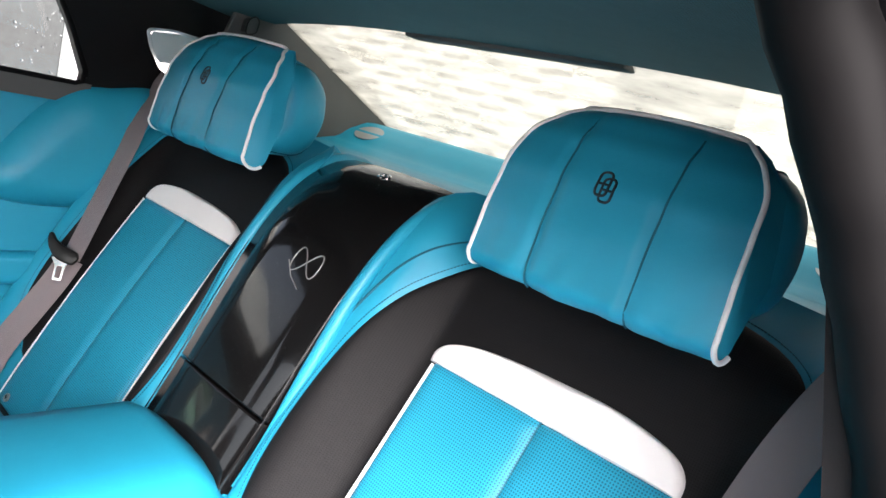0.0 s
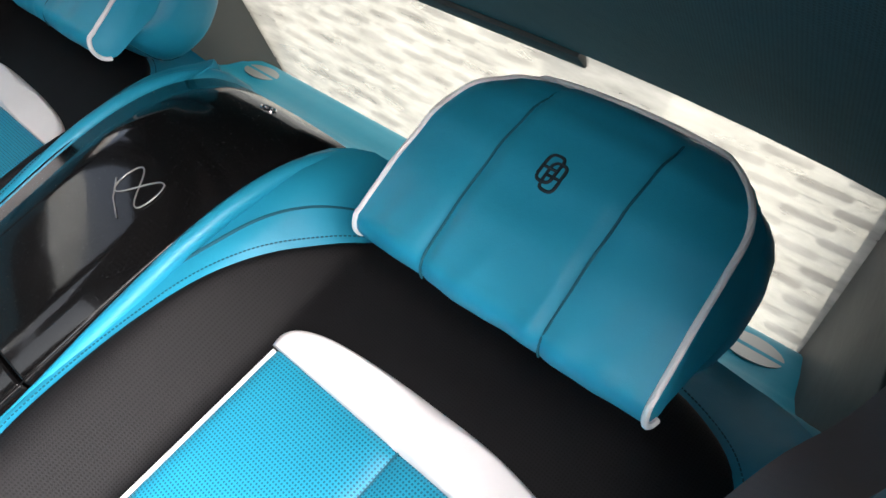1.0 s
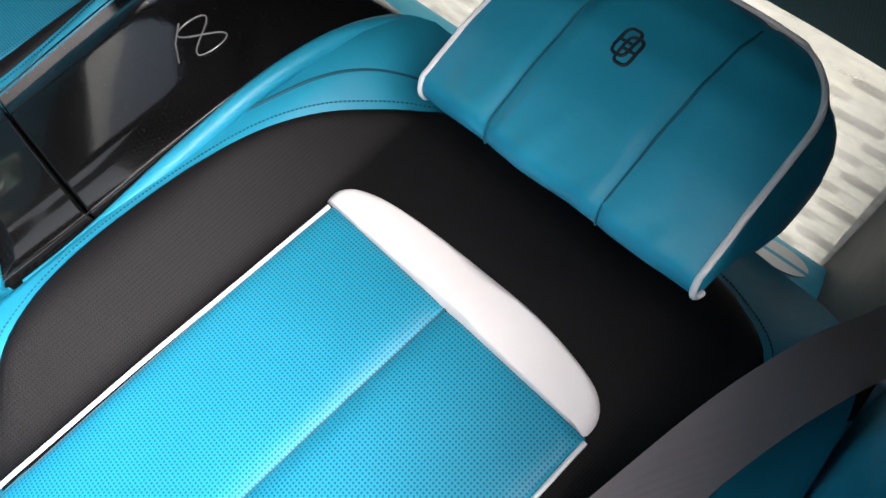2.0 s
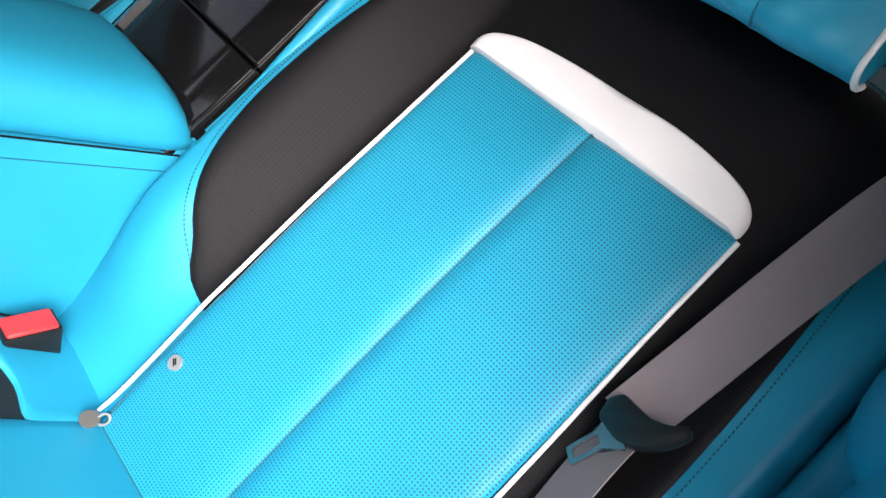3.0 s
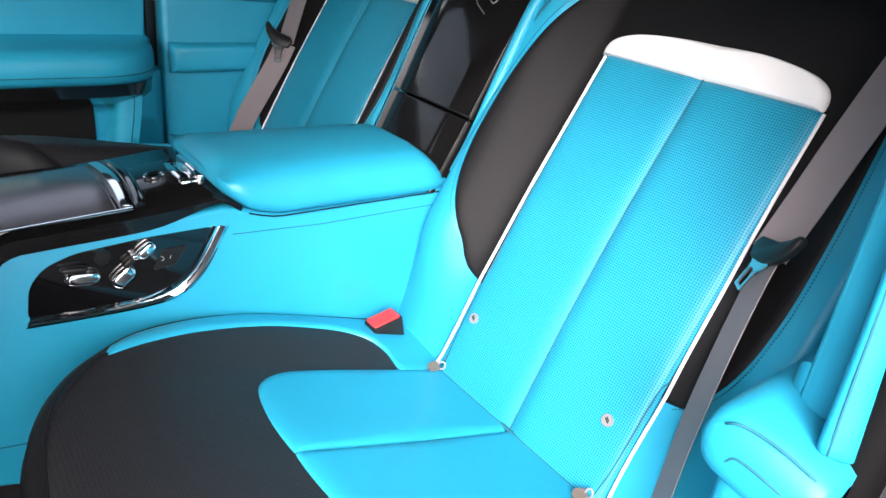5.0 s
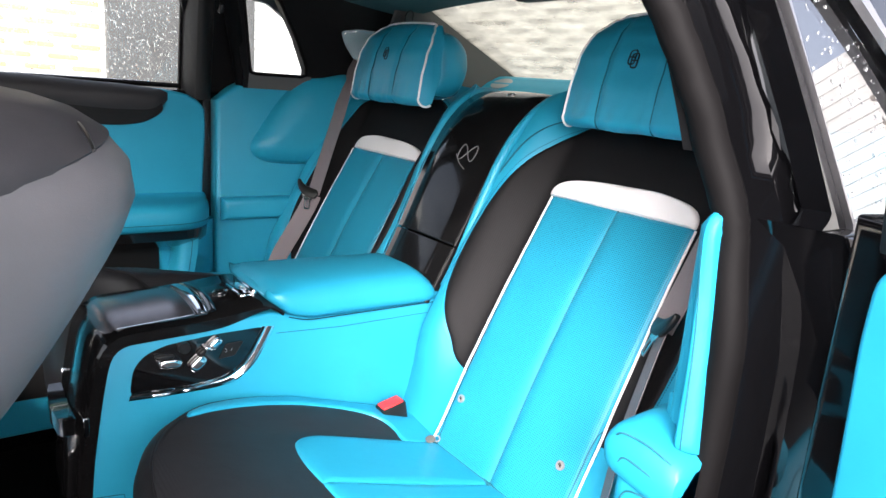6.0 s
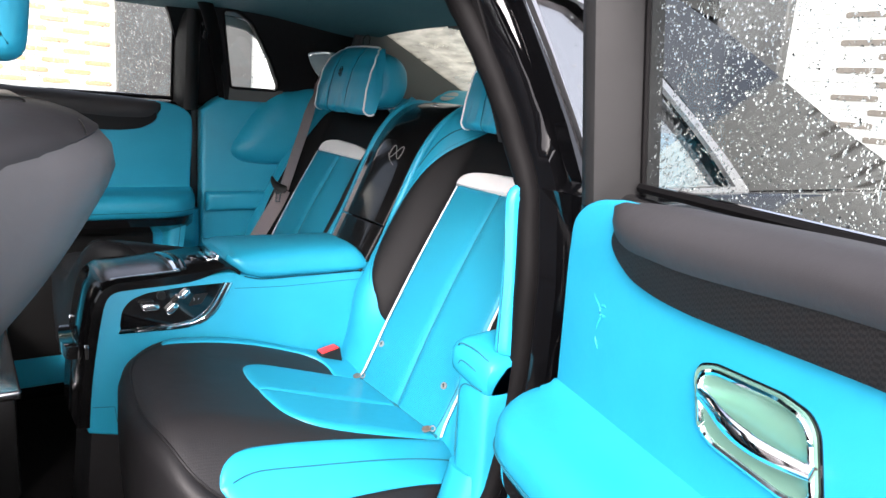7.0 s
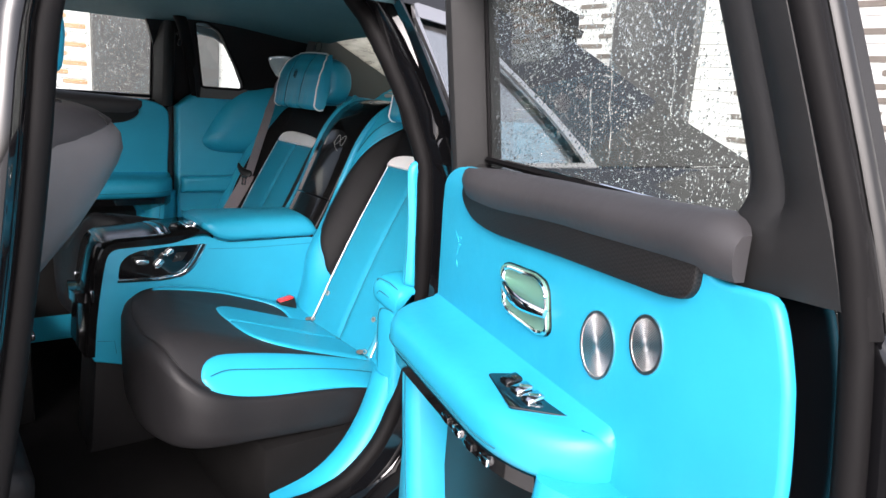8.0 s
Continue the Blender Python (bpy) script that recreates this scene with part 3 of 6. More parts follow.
    # lower roll running along at armrest height
    bm = bm_new()
    prism(bm, [(0.66 + f, 0.885), (1.0, 0.885), (1.0, 0.945), (0.66 + f, 0.945)], put, 0.63 if s > 0 else 0.662, 0.67 if s > 0 else 0.70, 0.018, 4)
    part("side_roll", bm, teal, q)
    # door seal along the opening
    bm = bm_new()
    tube(bm, [put(p.x + 0.020, p.y, inset(p.y)) for p in resample(OPENING, 70)], 0.020, 12)
    part("door_seal", bm, rubber, q, "black rubber door seal")
    bm = bm_new()
    tube(bm, [put(p.x + 0.065, p.y, inset(p.y) + 0.045) for p in resample(OPENING, 60) if s < 0 or p.y < 1.2], 0.016, 8)
    part("door_frame_lip", bm, paint, q)
    bm = bm_new()
    tube(bm, [put(p.x + 0.092, p.y, inset(p.y) + 0.066) for p in resample(OPENING, 60) if s < 0 or p.y < 1.2], 0.011, 8)
    part("door_frame_rib", bm, paint, q)
    # dark core of the pillar between seal and skin
    core = resample(OPENING, 50)
    bm = bm_new()
    loft(bm, [[put(p.x + a, p.y, inset(p.y) + d) for a, d in ((0.020, 0.010), (0.035 + 0.085 * sstep(1.24, 1.16, p.y), 0.03), (0.035 + 0.085 * sstep(1.24, 1.16, p.y), 0.06), (0.03, 0.052), (0.025, 0.03))] for p in core])
    part("pillar_core", bm, paint, q, "glossy black shut face")
    if s > 0:
        bm = bm_new()
        loft(bm, [[put(p.x + a, p.y, inset(p.y) + d) for a, d in ((-0.07, 0.085), (0.035, 0.07), (0.035, 0.09), (-0.07, 0.105))] for p in core])
        part("shut_face", bm, trim_black, q)
    return q


make_side(-1)
make_side(1)


def make_lower_body():
    bm = bm_new()
    box(bm, (-1.2, -0.78, 0.27), (1.7, 0.78, 0.33), 0.0)
    part("floor_pan", bm, carpet_mat, car, "black deep-pile carpet")
    bm = bm_new()
    box(bm, (1.60, -0.66, 0.33), (1.66, 0.66, 1.22), 0.0)
    part("rear_bulkhead", bm, trim_black, car)
    bm = bm_new()
    box(bm, (-1.30, -0.80, 0.30), (-1.24, 0.80, 1.02), 0.0)
    part("front_bulkhead", bm, trim_black, car)
    bm = bm_new()
    prism(bm, [(-1.27, 1.02), (-1.26, 1.02), (-0.55, 1.545), (-0.56, 1.545)], lambda a, b, d: (a, d, b), -0.68, 0.68)
    o = part("windscreen", bm, glass, car, "clear windscreen")
    o.visible_shadow = False
    for side in (-1, 1):
        bm = bm_new()
        prism(bm, [(0.70, 0.30), (0.93, 0.30), (0.93, 0.42), (0.86, 0.45), (0.73, 0.455), (0.70, 0.44)], lambda a, b, d: (d, side * a, b), -1.0, 0.62, 0.008, 2)
        part("sill", bm, paint, car, "glossy black door sill")
        bm = bm_new()
        tube(bm, [(x, side * 0.735, 0.462) for x in steps(0.05, 0.5, 10)], 0.018, 8)
        part("sill_seal", bm, rubber, car)
    # carpeted step under the rear seat
    bm = bm_new()
    box(bm, (0.42, -0.66, 0.30), (0.9, 0.66, 0.56), 0.02, 2)
    part("seat_plinth", bm, carpet_mat, car)


make_lower_body()


def make_wheel(x, side):
    """A road wheel: tyre with a rounded tread, spoked rim."""
    bm = bm_new()
    prof = [(0.25, 0.10), (0.26, 0.118), (0.32, 0.124), (0.355, 0.110), (0.362, 0.06), (0.362, -0.06), (0.355, -0.110), (0.32, -0.124), (0.26, -0.118), (0.25, -0.10)]
    rows = []
    for k in range(49):
        a = 2 * math.pi * k / 48
        rows.append([(x + r * math.cos(a), side * 0.79 + w, 0.362 + r * math.sin(a)) for r, w in prof])
    loft(bm, rows)
    tyre = part("wheel", bm, rubber, car, "black rubber tyre")
    bm = bm_new()
    for k in range(7):
        a = 2 * math.pi * k / 7
        box(bm, (0.02, -0.022, -0.02), (0.255, 0.022, 0.02), 0.006, 1, Matrix.Translation((x, side * 0.86, 0.362)) @ Matrix.Rotation(a, 4, "Y"))
    disc(bm, Matrix.Translation((x, side * 0.87, 0.362)) @ Matrix.Rotation(radians(90), 4, "X"), 0.06, 0.03, 24)
    part("rim", bm, steel, tyre, "spoked metal rim")


for wx in (-1.85, 1.45):
    for ws in (-1, 1):
        make_wheel(wx, ws)


def make_nose():
    """The bonnet and wings ahead of the windscreen."""
    bm = bm_new()
    sheet(bm, lambda x, y: (x, y, lerp_line([(-2.65, 0.92), (-2.5, 0.99), (-1.8, 1.03), (-1.28, 1.06)], x) - 0.08 * (abs(y) / 0.86) ** 3), steps(-2.65, -1.28, 14), steps(-0.86, 0.86, 13), 0.03)
    part("bonnet", bm, paint, car, "glossy black bonnet")
    bm = bm_new()
    box(bm, (-2.70, -0.88, 0.30), (-2.62, 0.88, 0.92), 0.03, 3)
    part("nose_panel", bm, paint, car)
    for side in (-1, 1):
        bm = bm_new()
        prism(bm, [(-2.66, 0.32), (-2.25, 0.32), (-2.18, 0.55), (-2.0, 0.72), (-1.85, 0.76), (-1.70, 0.72), (-1.52, 0.55), (-1.45, 0.32), (-1.02, 0.32), (-1.02, 1.02), (-2.0, 0.98), (-2.66, 0.88)], lambda a, b, d: (a, side * d, b), 0.84, 0.92, 0.01, 2)
        part("front_wing", bm, paint, car)


make_nose()


def make_pillar(side):
    """The pillar between the doors, with its seal and a teal inner edge."""
    p = thing("centre_pillar", (-0.05, side * 0.78, 0.3), "glossy black centre door pillar with a rubber seal", "car pillar")
    line = [(0.110, 1.50), (0.068, 1.395), (0.046, 1.253), (0.020, 1.046), (-0.013, 0.829), (-0.044, 0.647), (-0.08, 0.42)]
    ps = resample(line, 24)
    bm = bm_new()
    loft(bm, [[(q.x - o, side * (d - 0.18 * max(0, q.y - 1.2)), q.y) for o, d in ((0.030, 0.74), (0.030, 0.795), (0.036, 0.815), (0.048, 0.830), (0.062, 0.834), (0.076, 0.828), (0.086, 0.812), (0.088, 0.78), (0.088, 0.72), (0.06, 0.71))] for q in ps])
    part("post", bm, paint, p)
    bm = bm_new()
    tube(bm, [(q.x - 0.02, side * (0.79 - 0.18 * max(0, q.y - 1.2)), q.y) for q in ps], 0.02, 10)
    part("seal", bm, rubber, p, "matt black rubber seal")
    bm = bm_new()
    tube(bm, [(q.x - 0.012, side * (0.745 - 0.18 * max(0, q.y - 1.2)), q.y) for q in ps if q.y < 1.1], 0.006, 6)
    part("edge_trim", bm, teal, p, "thin teal edge trim")


make_pillar(-1)
make_pillar(1)


def front_side(side):
    """A closed front door as it shows beside the pillar: skin and window."""
    d = thing("front_door", (-0.6, side * 0.8, 0.4), "closed glossy black front door with a clear window", "car door")
    bm = bm_new()
    prism(bm, [(-1.0, 0.40), (-0.18, 0.40), (-0.10, 0.85), (-0.07, 1.14), (-1.0, 1.17)], lambda a, b, q: (a, side * q, b), 0.72, 0.90, 0.02, 2)
    part("door_skin", bm, paint, d)
    bm = bm_new()
    prism(bm, [(-1.0, 1.17), (-0.05, 1.14), (0.0, 1.47), (-0.55, 1.50)], lambda a, b, q: (a, side * (q - 0.18 * max(0, b - 1.2)), b), 0.795, 0.799)
    o = part("window", bm, glass, d, "clear side window")
    o.visible_shadow = False


front_side(-1)
front_side(1)


# ---- rear doors ----
def rear_door(name, place, label, seed):
    """A coach door hinged at its rear edge. place(s, z, n): along the door from the hinge, up, and out of its inner face."""
    d = thing(name, place(-0.11, 0.35, -0.05), label, "car door")
    outline = [(-0.09, 0.36), (-0.089, 0.90), (-0.093, 1.0), (-0.098, 1.10), (-0.096, 1.15), (-0.078, 1.169), (-0.05, 1.182), (0.0, 1.19), (0.30, 1.19), (0.56, 1.19), (0.58, 1.155), (0.601, 1.153), (0.656, 1.158), (0.672, 1.125), (0.686, 1.084), (0.695, 1.031), (0.70, 0.99), (0.70, 0.36)]
    bm = bm_new()
    prism(bm, rounded(outline, 0.014, 3), place, -0.016, 0.0, 0.007, 4)
    panel = part("inner_panel", bm, teal, d, "bright teal leather door lining")
    bm = bm_new()
    prism(bm, [(-0.16, 0.34), (-0.16, 1.19), (0.55, 1.18), (0.68, 1.165), (0.76, 1.12), (0.82, 1.02), (0.855, 0.88), (0.865, 0.34)], place, -0.17, -0.045, 0.012, 3)
    part("outer_skin", bm, paint, d, "glossy black door body, wet with rain")
    # soft dark shoulder pad along the window, carbon veneer below it
    bm = bm_new()
    veneer = [(0.012, 1.17), (0.004, 1.142), (0.020, 1.126), (0.050, 1.110), (0.095, 1.103), (0.150, 1.102), (0.326, 1.112), (0.530, 1.120), (0.560, 1.126), (0.570, 1.140), (0.570, 1.18), (0.30, 1.18)]
    prism(bm, rounded(veneer, 0.02, 4), place, -0.01, 0.010, 0.003, 2)
    part("veneer", bm, carbon_satin, d, "dark woven carbon veneer strip")
    rows = []
    prof = [(0.0, 0.0), (0.012, 0.012), (0.034, 0.020), (0.052, 0.016), (0.066, 0.0), (0.068, -0.03), (0.0, -0.03)]
    for s in steps(-0.006, 0.612, 40):
        k = min(1.0, max(0.0, (s + 0.006) / 0.05)) ** 0.5
        e = min(1.0, max(0.0, (0.618 - s) / 0.04)) ** 0.5
        zb = lerp_line([(-0.006, 1.165), (0.003, 1.150), (0.02, 1.138), (0.05, 1.133), (0.12, 1.132), (0.34, 1.148), (0.55, 1.156), (0.59, 1.1565), (0.612, 1.158)], s)
        top = lerp_line([(-0.006, 1.182), (0.01, 1.19), (0.1, 1.197), (0.3, 1.205), (0.48, 1.213), (0.58, 1.219), (0.602, 1.214), (0.612, 1.203)], s)
        rows.append([place(s, zb + (top - zb) * (u / 0.068), w * k * e + 0.002) for u, w in prof])
    bm = bm_new()
    loft(bm, rows)
    part("shoulder_pad", bm, charcoal_leather, d, "soft dark grey leather shoulder pad under the window")
    # window frame in four bars that lean in with the glass
    def tilt(z):
        return 0.13 * (z - 1.22)
    bm = bm_new()
    loft(bm, [[place(s, z, n + tilt(z)) for s, n in ((-0.125, -0.09), (-0.122, -0.03), (-0.108, -0.012), (-0.088, -0.006), (-0.077, -0.010), (-0.069, -0.024), (-0.062, -0.045), (-0.056, -0.064), (-0.055, -0.09))] for z in steps(1.168, 1.515, 10)])
    part("hinge_bar", bm, frame_grey, d, "dark grey window frame bar")

    def pane_end(z):
        return straight([(1.14, 0.582), (1.18, 0.571), (1.313, 0.530), (1.426, 0.489), (1.515, 0.454)], z)

    def bar_end(z):
        return straight([(1.05, 0.735), (1.12, 0.722), (1.171, 0.710), (1.212, 0.698), (1.294, 0.671), (1.407, 0.631), (1.515, 0.590)], z)
    rows = []
    for z in steps(1.150, 1.515, 22):
        flat = sstep(1.25, 1.19, z)
        a = pane_end(z) - 0.035 * flat
        w = bar_end(z) - a
        rows.append([place(a + f * w, z + 0.014 * flat * (f - 0.3), (n + (-0.011 - n) * flat if 0.2 < f < 0.99 else n) + tilt(z)) for f, n in ((0.0, -0.09), (0.0, -0.066), (0.10, -0.052), (0.24, -0.034), (0.30, -0.026), (0.40, -0.022), (0.52, -0.022), (0.57, -0.027), (0.62, -0.020), (0.80, -0.012), (0.94, -0.012), (1.0, -0.020), (1.0, -0.09))])
    bm = bm_new()
    loft(bm, rows)
    part("latch_bar", bm, frame_grey, d, "ribbed dark grey window frame bar")
    bm = bm_new()
    loft(bm, [[place(bar_end(z) + o, z, n + tilt(z)) for o, n in ((-0.03, -0.05), (-0.002, -0.024), (0.003, -0.018), (0.009, -0.024), (0.011, -0.032), (0.007, -0.042), (-0.004, -0.05))] for z in steps(1.14, 1.52, 14)])
    part("edge_seal", bm, rubber, d, "black rubber seal of the window frame")
    bm = bm_new()
    loft(bm, [[place(bar_end(z) + o, z, n + tilt(z)) for o, n in ((-0.03, -0.052), (0.003, -0.050), (0.007, -0.054), (0.008, -0.060), (0.006, -0.066), (0.0, -0.070), (-0.03, -0.072))] for z in steps(1.14, 1.52, 14)])
    part("frame_skin", bm, plastic, d, "black outer edge of the window frame")
    bm = bm_new()
    loft(bm, [[place(s, z, n + tilt(1.49)) for z, n in ((1.478, -0.09), (1.478, -0.066), (1.484, -0.03), (1.492, -0.012), (1.515, -0.012), (1.525, -0.05), (1.525, -0.10))] for s in steps(-0.12, 0.60, 12)])
    part("top_bar", bm, frame_grey, d)
    bm = bm_new()
    tube(bm, [place(-0.054, z, -0.066 + tilt(z)) for z in steps(1.19, 1.48, 8)], 0.004, 6)
    part("window_seal", bm, rubber, d)
    bm = bm_new()
    glaze = [(-0.06, 1.17), (0.58, 1.17), (0.570, 1.19), (0.534, 1.313), (0.492, 1.426), (0.47, 1.49), (-0.06, 1.49)]
    prism(bm, glaze, lambda a, b, q: place(a, b, q + tilt(b)), -0.072, -0.068)
    pane = part("pane", bm, glass, d, "clear window pane covered in rain drops")
    pane.visible_shadow = False
    bm = bm_new()
    rng = random.Random(seed)
    for _ in range(8500 if seed == 3 else 5200):
        s, z = rng.uniform(-0.05, 0.57), rng.uniform(1.195, 1.475)
        if s > pane_end(z) - 0.004:
            continue
        r = 0.0006 + 0.0016 * rng.random() ** 3
        bead(bm, place(s, z, -0.0722 + tilt(z)), place(s, z, -0.0722 + tilt(z) - 1.0), r, rng.uniform(1.0, 1.7))
    # a few runs of water down the pane
    for s0, z0, z1 in ((0.30, 1.45, 1.24), (0.255, 1.33, 1.23), (0.42, 1.40, 1.30)):
        tube(bm, [place(s0 + 0.002 * math.sin(z * 90), z, -0.0725 + tilt(z)) for z in steps(z0, z1, 24)], [0.0009 + 0.0006 * math.sin(i * 1.3) for i in range(24)], 6)
    tagged(part("rain_drops", bm, drop_mat, d, "small clear rain drops"), kind="stuff")
    bm = bm_new()
    tube(bm, [place(s, 1.198, -0.062) for s in steps(-0.05, 0.56, 12)], 0.006, 6)
    part("waist_strip", bm, rubber, d, "black rubber waist strip")
    bm = bm_new()
    tube(bm, [place(s, 1.2045, -0.0625) for s in steps(0.02, 0.555, 12)], 0.0016, 6)
    part("waist_bead", bm, chrome, d, "thin bright bead along the pane")
    # pull handle in its recess
    rim = rounded([(0.163, 1.05), (0.168, 1.06), (0.185, 1.067), (0.261, 1.072), (0.288, 1.068), (0.299, 1.056), (0.312, 1.007), (0.305, 0.996), (0.284, 0.991), (0.195, 0.995), (0.177, 1.002)], 0.008, 3)
    def shrink(k):
        return [((p[0] - 0.235) * k + 0.235, (p[1] - 1.03) * k + 1.03) for p in rim]
    bm = bm_new()
    loft(bm, [[place((a - 0.230) * k + 0.230, (b - 1.033) * k + 1.033, n) for a, b in rim] for k, n in ((1.05, -0.003), (1.05, 0.0015), (0.98, 0.002), (0.96, -0.003))], caps=False)
    part("handle_plate", bm, piano, d, "glossy black plate behind the handle")
    bm = bm_new()
    tube(bm, [place((a - 0.24) * 0.93 + 0.241, (b - 1.03) * 0.93 + 1.028, 0.003) for a, b in rim], 0.0036, 8, True)
    hp = part("handle_surround", bm, chrome, d, "polished chrome handle surround")
    bm = bm_new()
    loft(bm, [[place(a, b, n) for a, b in shrink(k)] for k, n in ((1.0, -0.002), (1.0, 0.0052), (0.9, 0.0034), (0.75, 0.0020), (0.5, 0.0012), (0.25, 0.0008), (0.02, 0.0007))])
    part("handle_recess", bm, dish_mat, hp, "polished dish behind the handle")
    bm = bm_new()
    lever = [(0.176, 1.036), (0.20, 1.036), (0.23, 1.031), (0.265, 1.027), (0.306, 1.026)]
    ps = resample(lever, 16)
    loft(bm, [[place(p.x, p.y + 0.0095 * math.sin(a) * (0.7 + 0.3 * math.sin(math.pi * i / 15)), 0.006 + 0.016 * math.sin(math.pi * i / 15) + 0.005 * math.cos(a)) for a in steps(0, 2 * math.pi * 15 / 16, 16)] for i, p in enumerate(ps)])
    part("door_handle", bm, chrome, hp, "polished chrome pull lever")
    # loudspeakers
    for s, z, r in ((0.419, 1.024, 0.040), (0.505, 1.057, 0.031)):
        speaker(d, place, s, z, r)
    # embossed mark on the lining of the open door, plain raised strokes
    if seed == 3:
        bm = bm_new()
        for pts in (((-0.026, 1.074), (-0.020, 1.066), (-0.012, 1.060), (-0.008, 1.050), (-0.012, 1.040), (-0.013, 1.030)), ((-0.014, 1.024), (-0.010, 1.016), (-0.005, 1.010)), ((-0.012, 1.060), (-0.004, 1.064), (0.001, 1.062)), ((-0.009, 1.050), (0.002, 1.052))):
            tube(bm, [place(p.x, p.y, -0.0010) for p in resample(pts, 14)], [0.0008 + 0.0016 * math.sin(math.pi * (i + 1) / 15) for i in range(14)], 8)
        part("embossed_mark", bm, teal, d, "mark embossed in the leather")
    # armrest
    def reach(s):
        if s < 0.03:
            return 0.120 * max(0.0, 1 - ((0.03 - s) / 0.13) ** 2.4) ** 0.5
        return 0.120 if s < 0.30 else 0.120 * max(0.0, 1 - ((s - 0.30) / 0.178) ** 2.3) ** 0.5
    rows = []
    for s in [-0.0999 + 0.5775 * (0.5 - 0.5 * math.cos(math.pi * i / 55)) for i in range(56)]:
        out = max(0.004, reach(s))
        e = min(1.0, (out / 0.05)) ** 0.5
        zc, hh = 0.893, 0.031 * e + 0.004
        row = [place(s, zc - hh, -0.006), place(s, zc - hh, out * 0.45)]
        for a in steps(-80, 88, 12):
            c, q = math.cos(radians(a)), math.sin(radians(a))
            row.append(place(s, zc + hh * math.copysign(abs(q) ** 0.75, q), out - min(out, 0.045) + min(out, 0.045) * abs(c) ** 0.75))
        row += [place(s, zc + hh + 0.001, out * 0.4), place(s, zc + hh + 0.004, out * 0.15), place(s, zc + hh + 0.010, 0.0), place(s, zc + hh, -0.006)]
        rows.append(row)
    bm = bm_new()
    loft(bm, rows)
    arm = part("armrest", bm, teal, d, "padded teal leather armrest", smooth=70)
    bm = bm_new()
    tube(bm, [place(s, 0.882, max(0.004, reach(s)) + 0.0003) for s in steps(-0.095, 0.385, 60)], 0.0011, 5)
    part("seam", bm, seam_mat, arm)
    bm = bm_new()
    prism(bm, rounded([(0.268, 0.066), (0.276, 0.030), (0.292, 0.014), (0.418, 0.022), (0.372, 0.086)], 0.006, 3), lambda a, b, q: place(a, q, b), 0.920, 0.9305, 0.001, 1)
    sw = part("switch_plate", bm, piano, arm, "glossy black window switch plate")
    turn = Matrix((Vector(place(1, 0, 0)) - Vector(place(0, 0, 0)), Vector(place(0, 0, 1)) - Vector(place(0, 0, 0)), Vector((0, 0, 1)))).transposed().to_4x4()
    for k in range(3):
        bm = bm_new()
        box(bm, (-0.011, -0.013, 0), (0.011, 0.013, 0.007), 0.003, 2)
        bm.transform(Matrix.Translation(place(0.302 + k * 0.030, 0.9305, 0.046)) @ turn @ Matrix.Rotation(radians(-14), 4, "X"))
        part("switch", bm, chrome if k else piano, sw, "chrome window switch" if k else "")
    bm = bm_new()
    rows = []
    for s in steps(-0.095, 0.43, 40):
        out = max(0.004, reach(s) - 0.010)
        rows.append([place(s, 0.864, 0.0), place(s, 0.863, out), place(s, 0.840, out - 0.004), place(s, 0.815, out * 0.55), place(s, 0.80, 0.01), place(s, 0.80, 0.0)])
    loft(bm, rows)
    under = part("armrest_base", bm, piano, d, "glossy black base of the armrest")
    for k in range(4):
        s = 0.235 + k * 0.040
        bm = bm_new()
        box(bm, (-0.012, -0.004, -0.006), (0.012, 0.004, 0.006), 0.003, 2)
        bm.transform(Matrix.Translation(place(s, 0.850, reach(s) - 0.011)) @ turn)
        part("seat_switch", bm, chrome if k % 2 else piano, under)
    # lining swells out under the front of the armrest
    bm = bm_new()
    swell = [0.0] + [0.092 * math.sin(math.pi / 2 * min(1.0, i / 5)) * (1 - sstep(5, 22, i)) for i in range(1, 24)]
    loft(bm, [[place(0.405 + 0.0085 * i, z, n * k) for z, k in ((0.37, 0.2), (0.45, 0.9), (0.60, 1.0), (0.80, 1.0), (0.872, 0.9))] + [place(0.405 + 0.0085 * i, 0.872, -0.01), place(0.405 + 0.0085 * i, 0.37, -0.01)] for i, n in enumerate(swell)])
    part("front_lining", bm, teal, d, smooth=60)
    # pocket below
    bm = bm_new()
    prism(bm, [(0.02, 0.45), (0.40, 0.45), (0.42, 0.84), (0.02, 0.84)], place, -0.005, 0.006, 0.002, 1)
    part("door_pocket", bm, plastic, d, "dark pocket under the armrest")
    rows = []
    for z in steps(0.37, 0.872, 22):
        e = 0.062 - 0.075 * sstep(0.40, 0.86, z)
        rows.append([place(s, z, n) for s, n in ((-0.113, -0.01), (-0.113, 0.012), (-0.09, 0.042), (-0.05, 0.064), (e - 0.045, 0.072), (e - 0.020, 0.071), (e - 0.006, 0.064), (e, 0.050), (e, -0.004))])
    bm = bm_new()
    loft(bm, rows)
    low = part("lower_lining", bm, teal, d, "teal leather lining behind the door pocket", smooth=60)
    bm = bm_new()
    tube(bm, [place(0.062 - 0.075 * sstep(0.40, 0.86, z) - 0.030, z, 0.0722) for z in steps(0.38, 0.862, 24)], 0.0011, 5)
    part("seam", bm, seam_mat, low)
    bm = bm_new()
    tube(bm, [place(p.x, p.y, -0.034 + 0.13 * max(0.0, p.y - 1.15)) for p in resample([(0.765, 0.40), (0.758, 0.80), (0.738, 0.98), (0.722, 1.09), (0.706, 1.17), (0.692, 1.23), (0.664, 1.31), (0.628, 1.41), (0.59, 1.51)], 60)], 0.013, 10)
    part("door_seal", bm, rubber, d, "black rubber seal along the free edge")
    return d


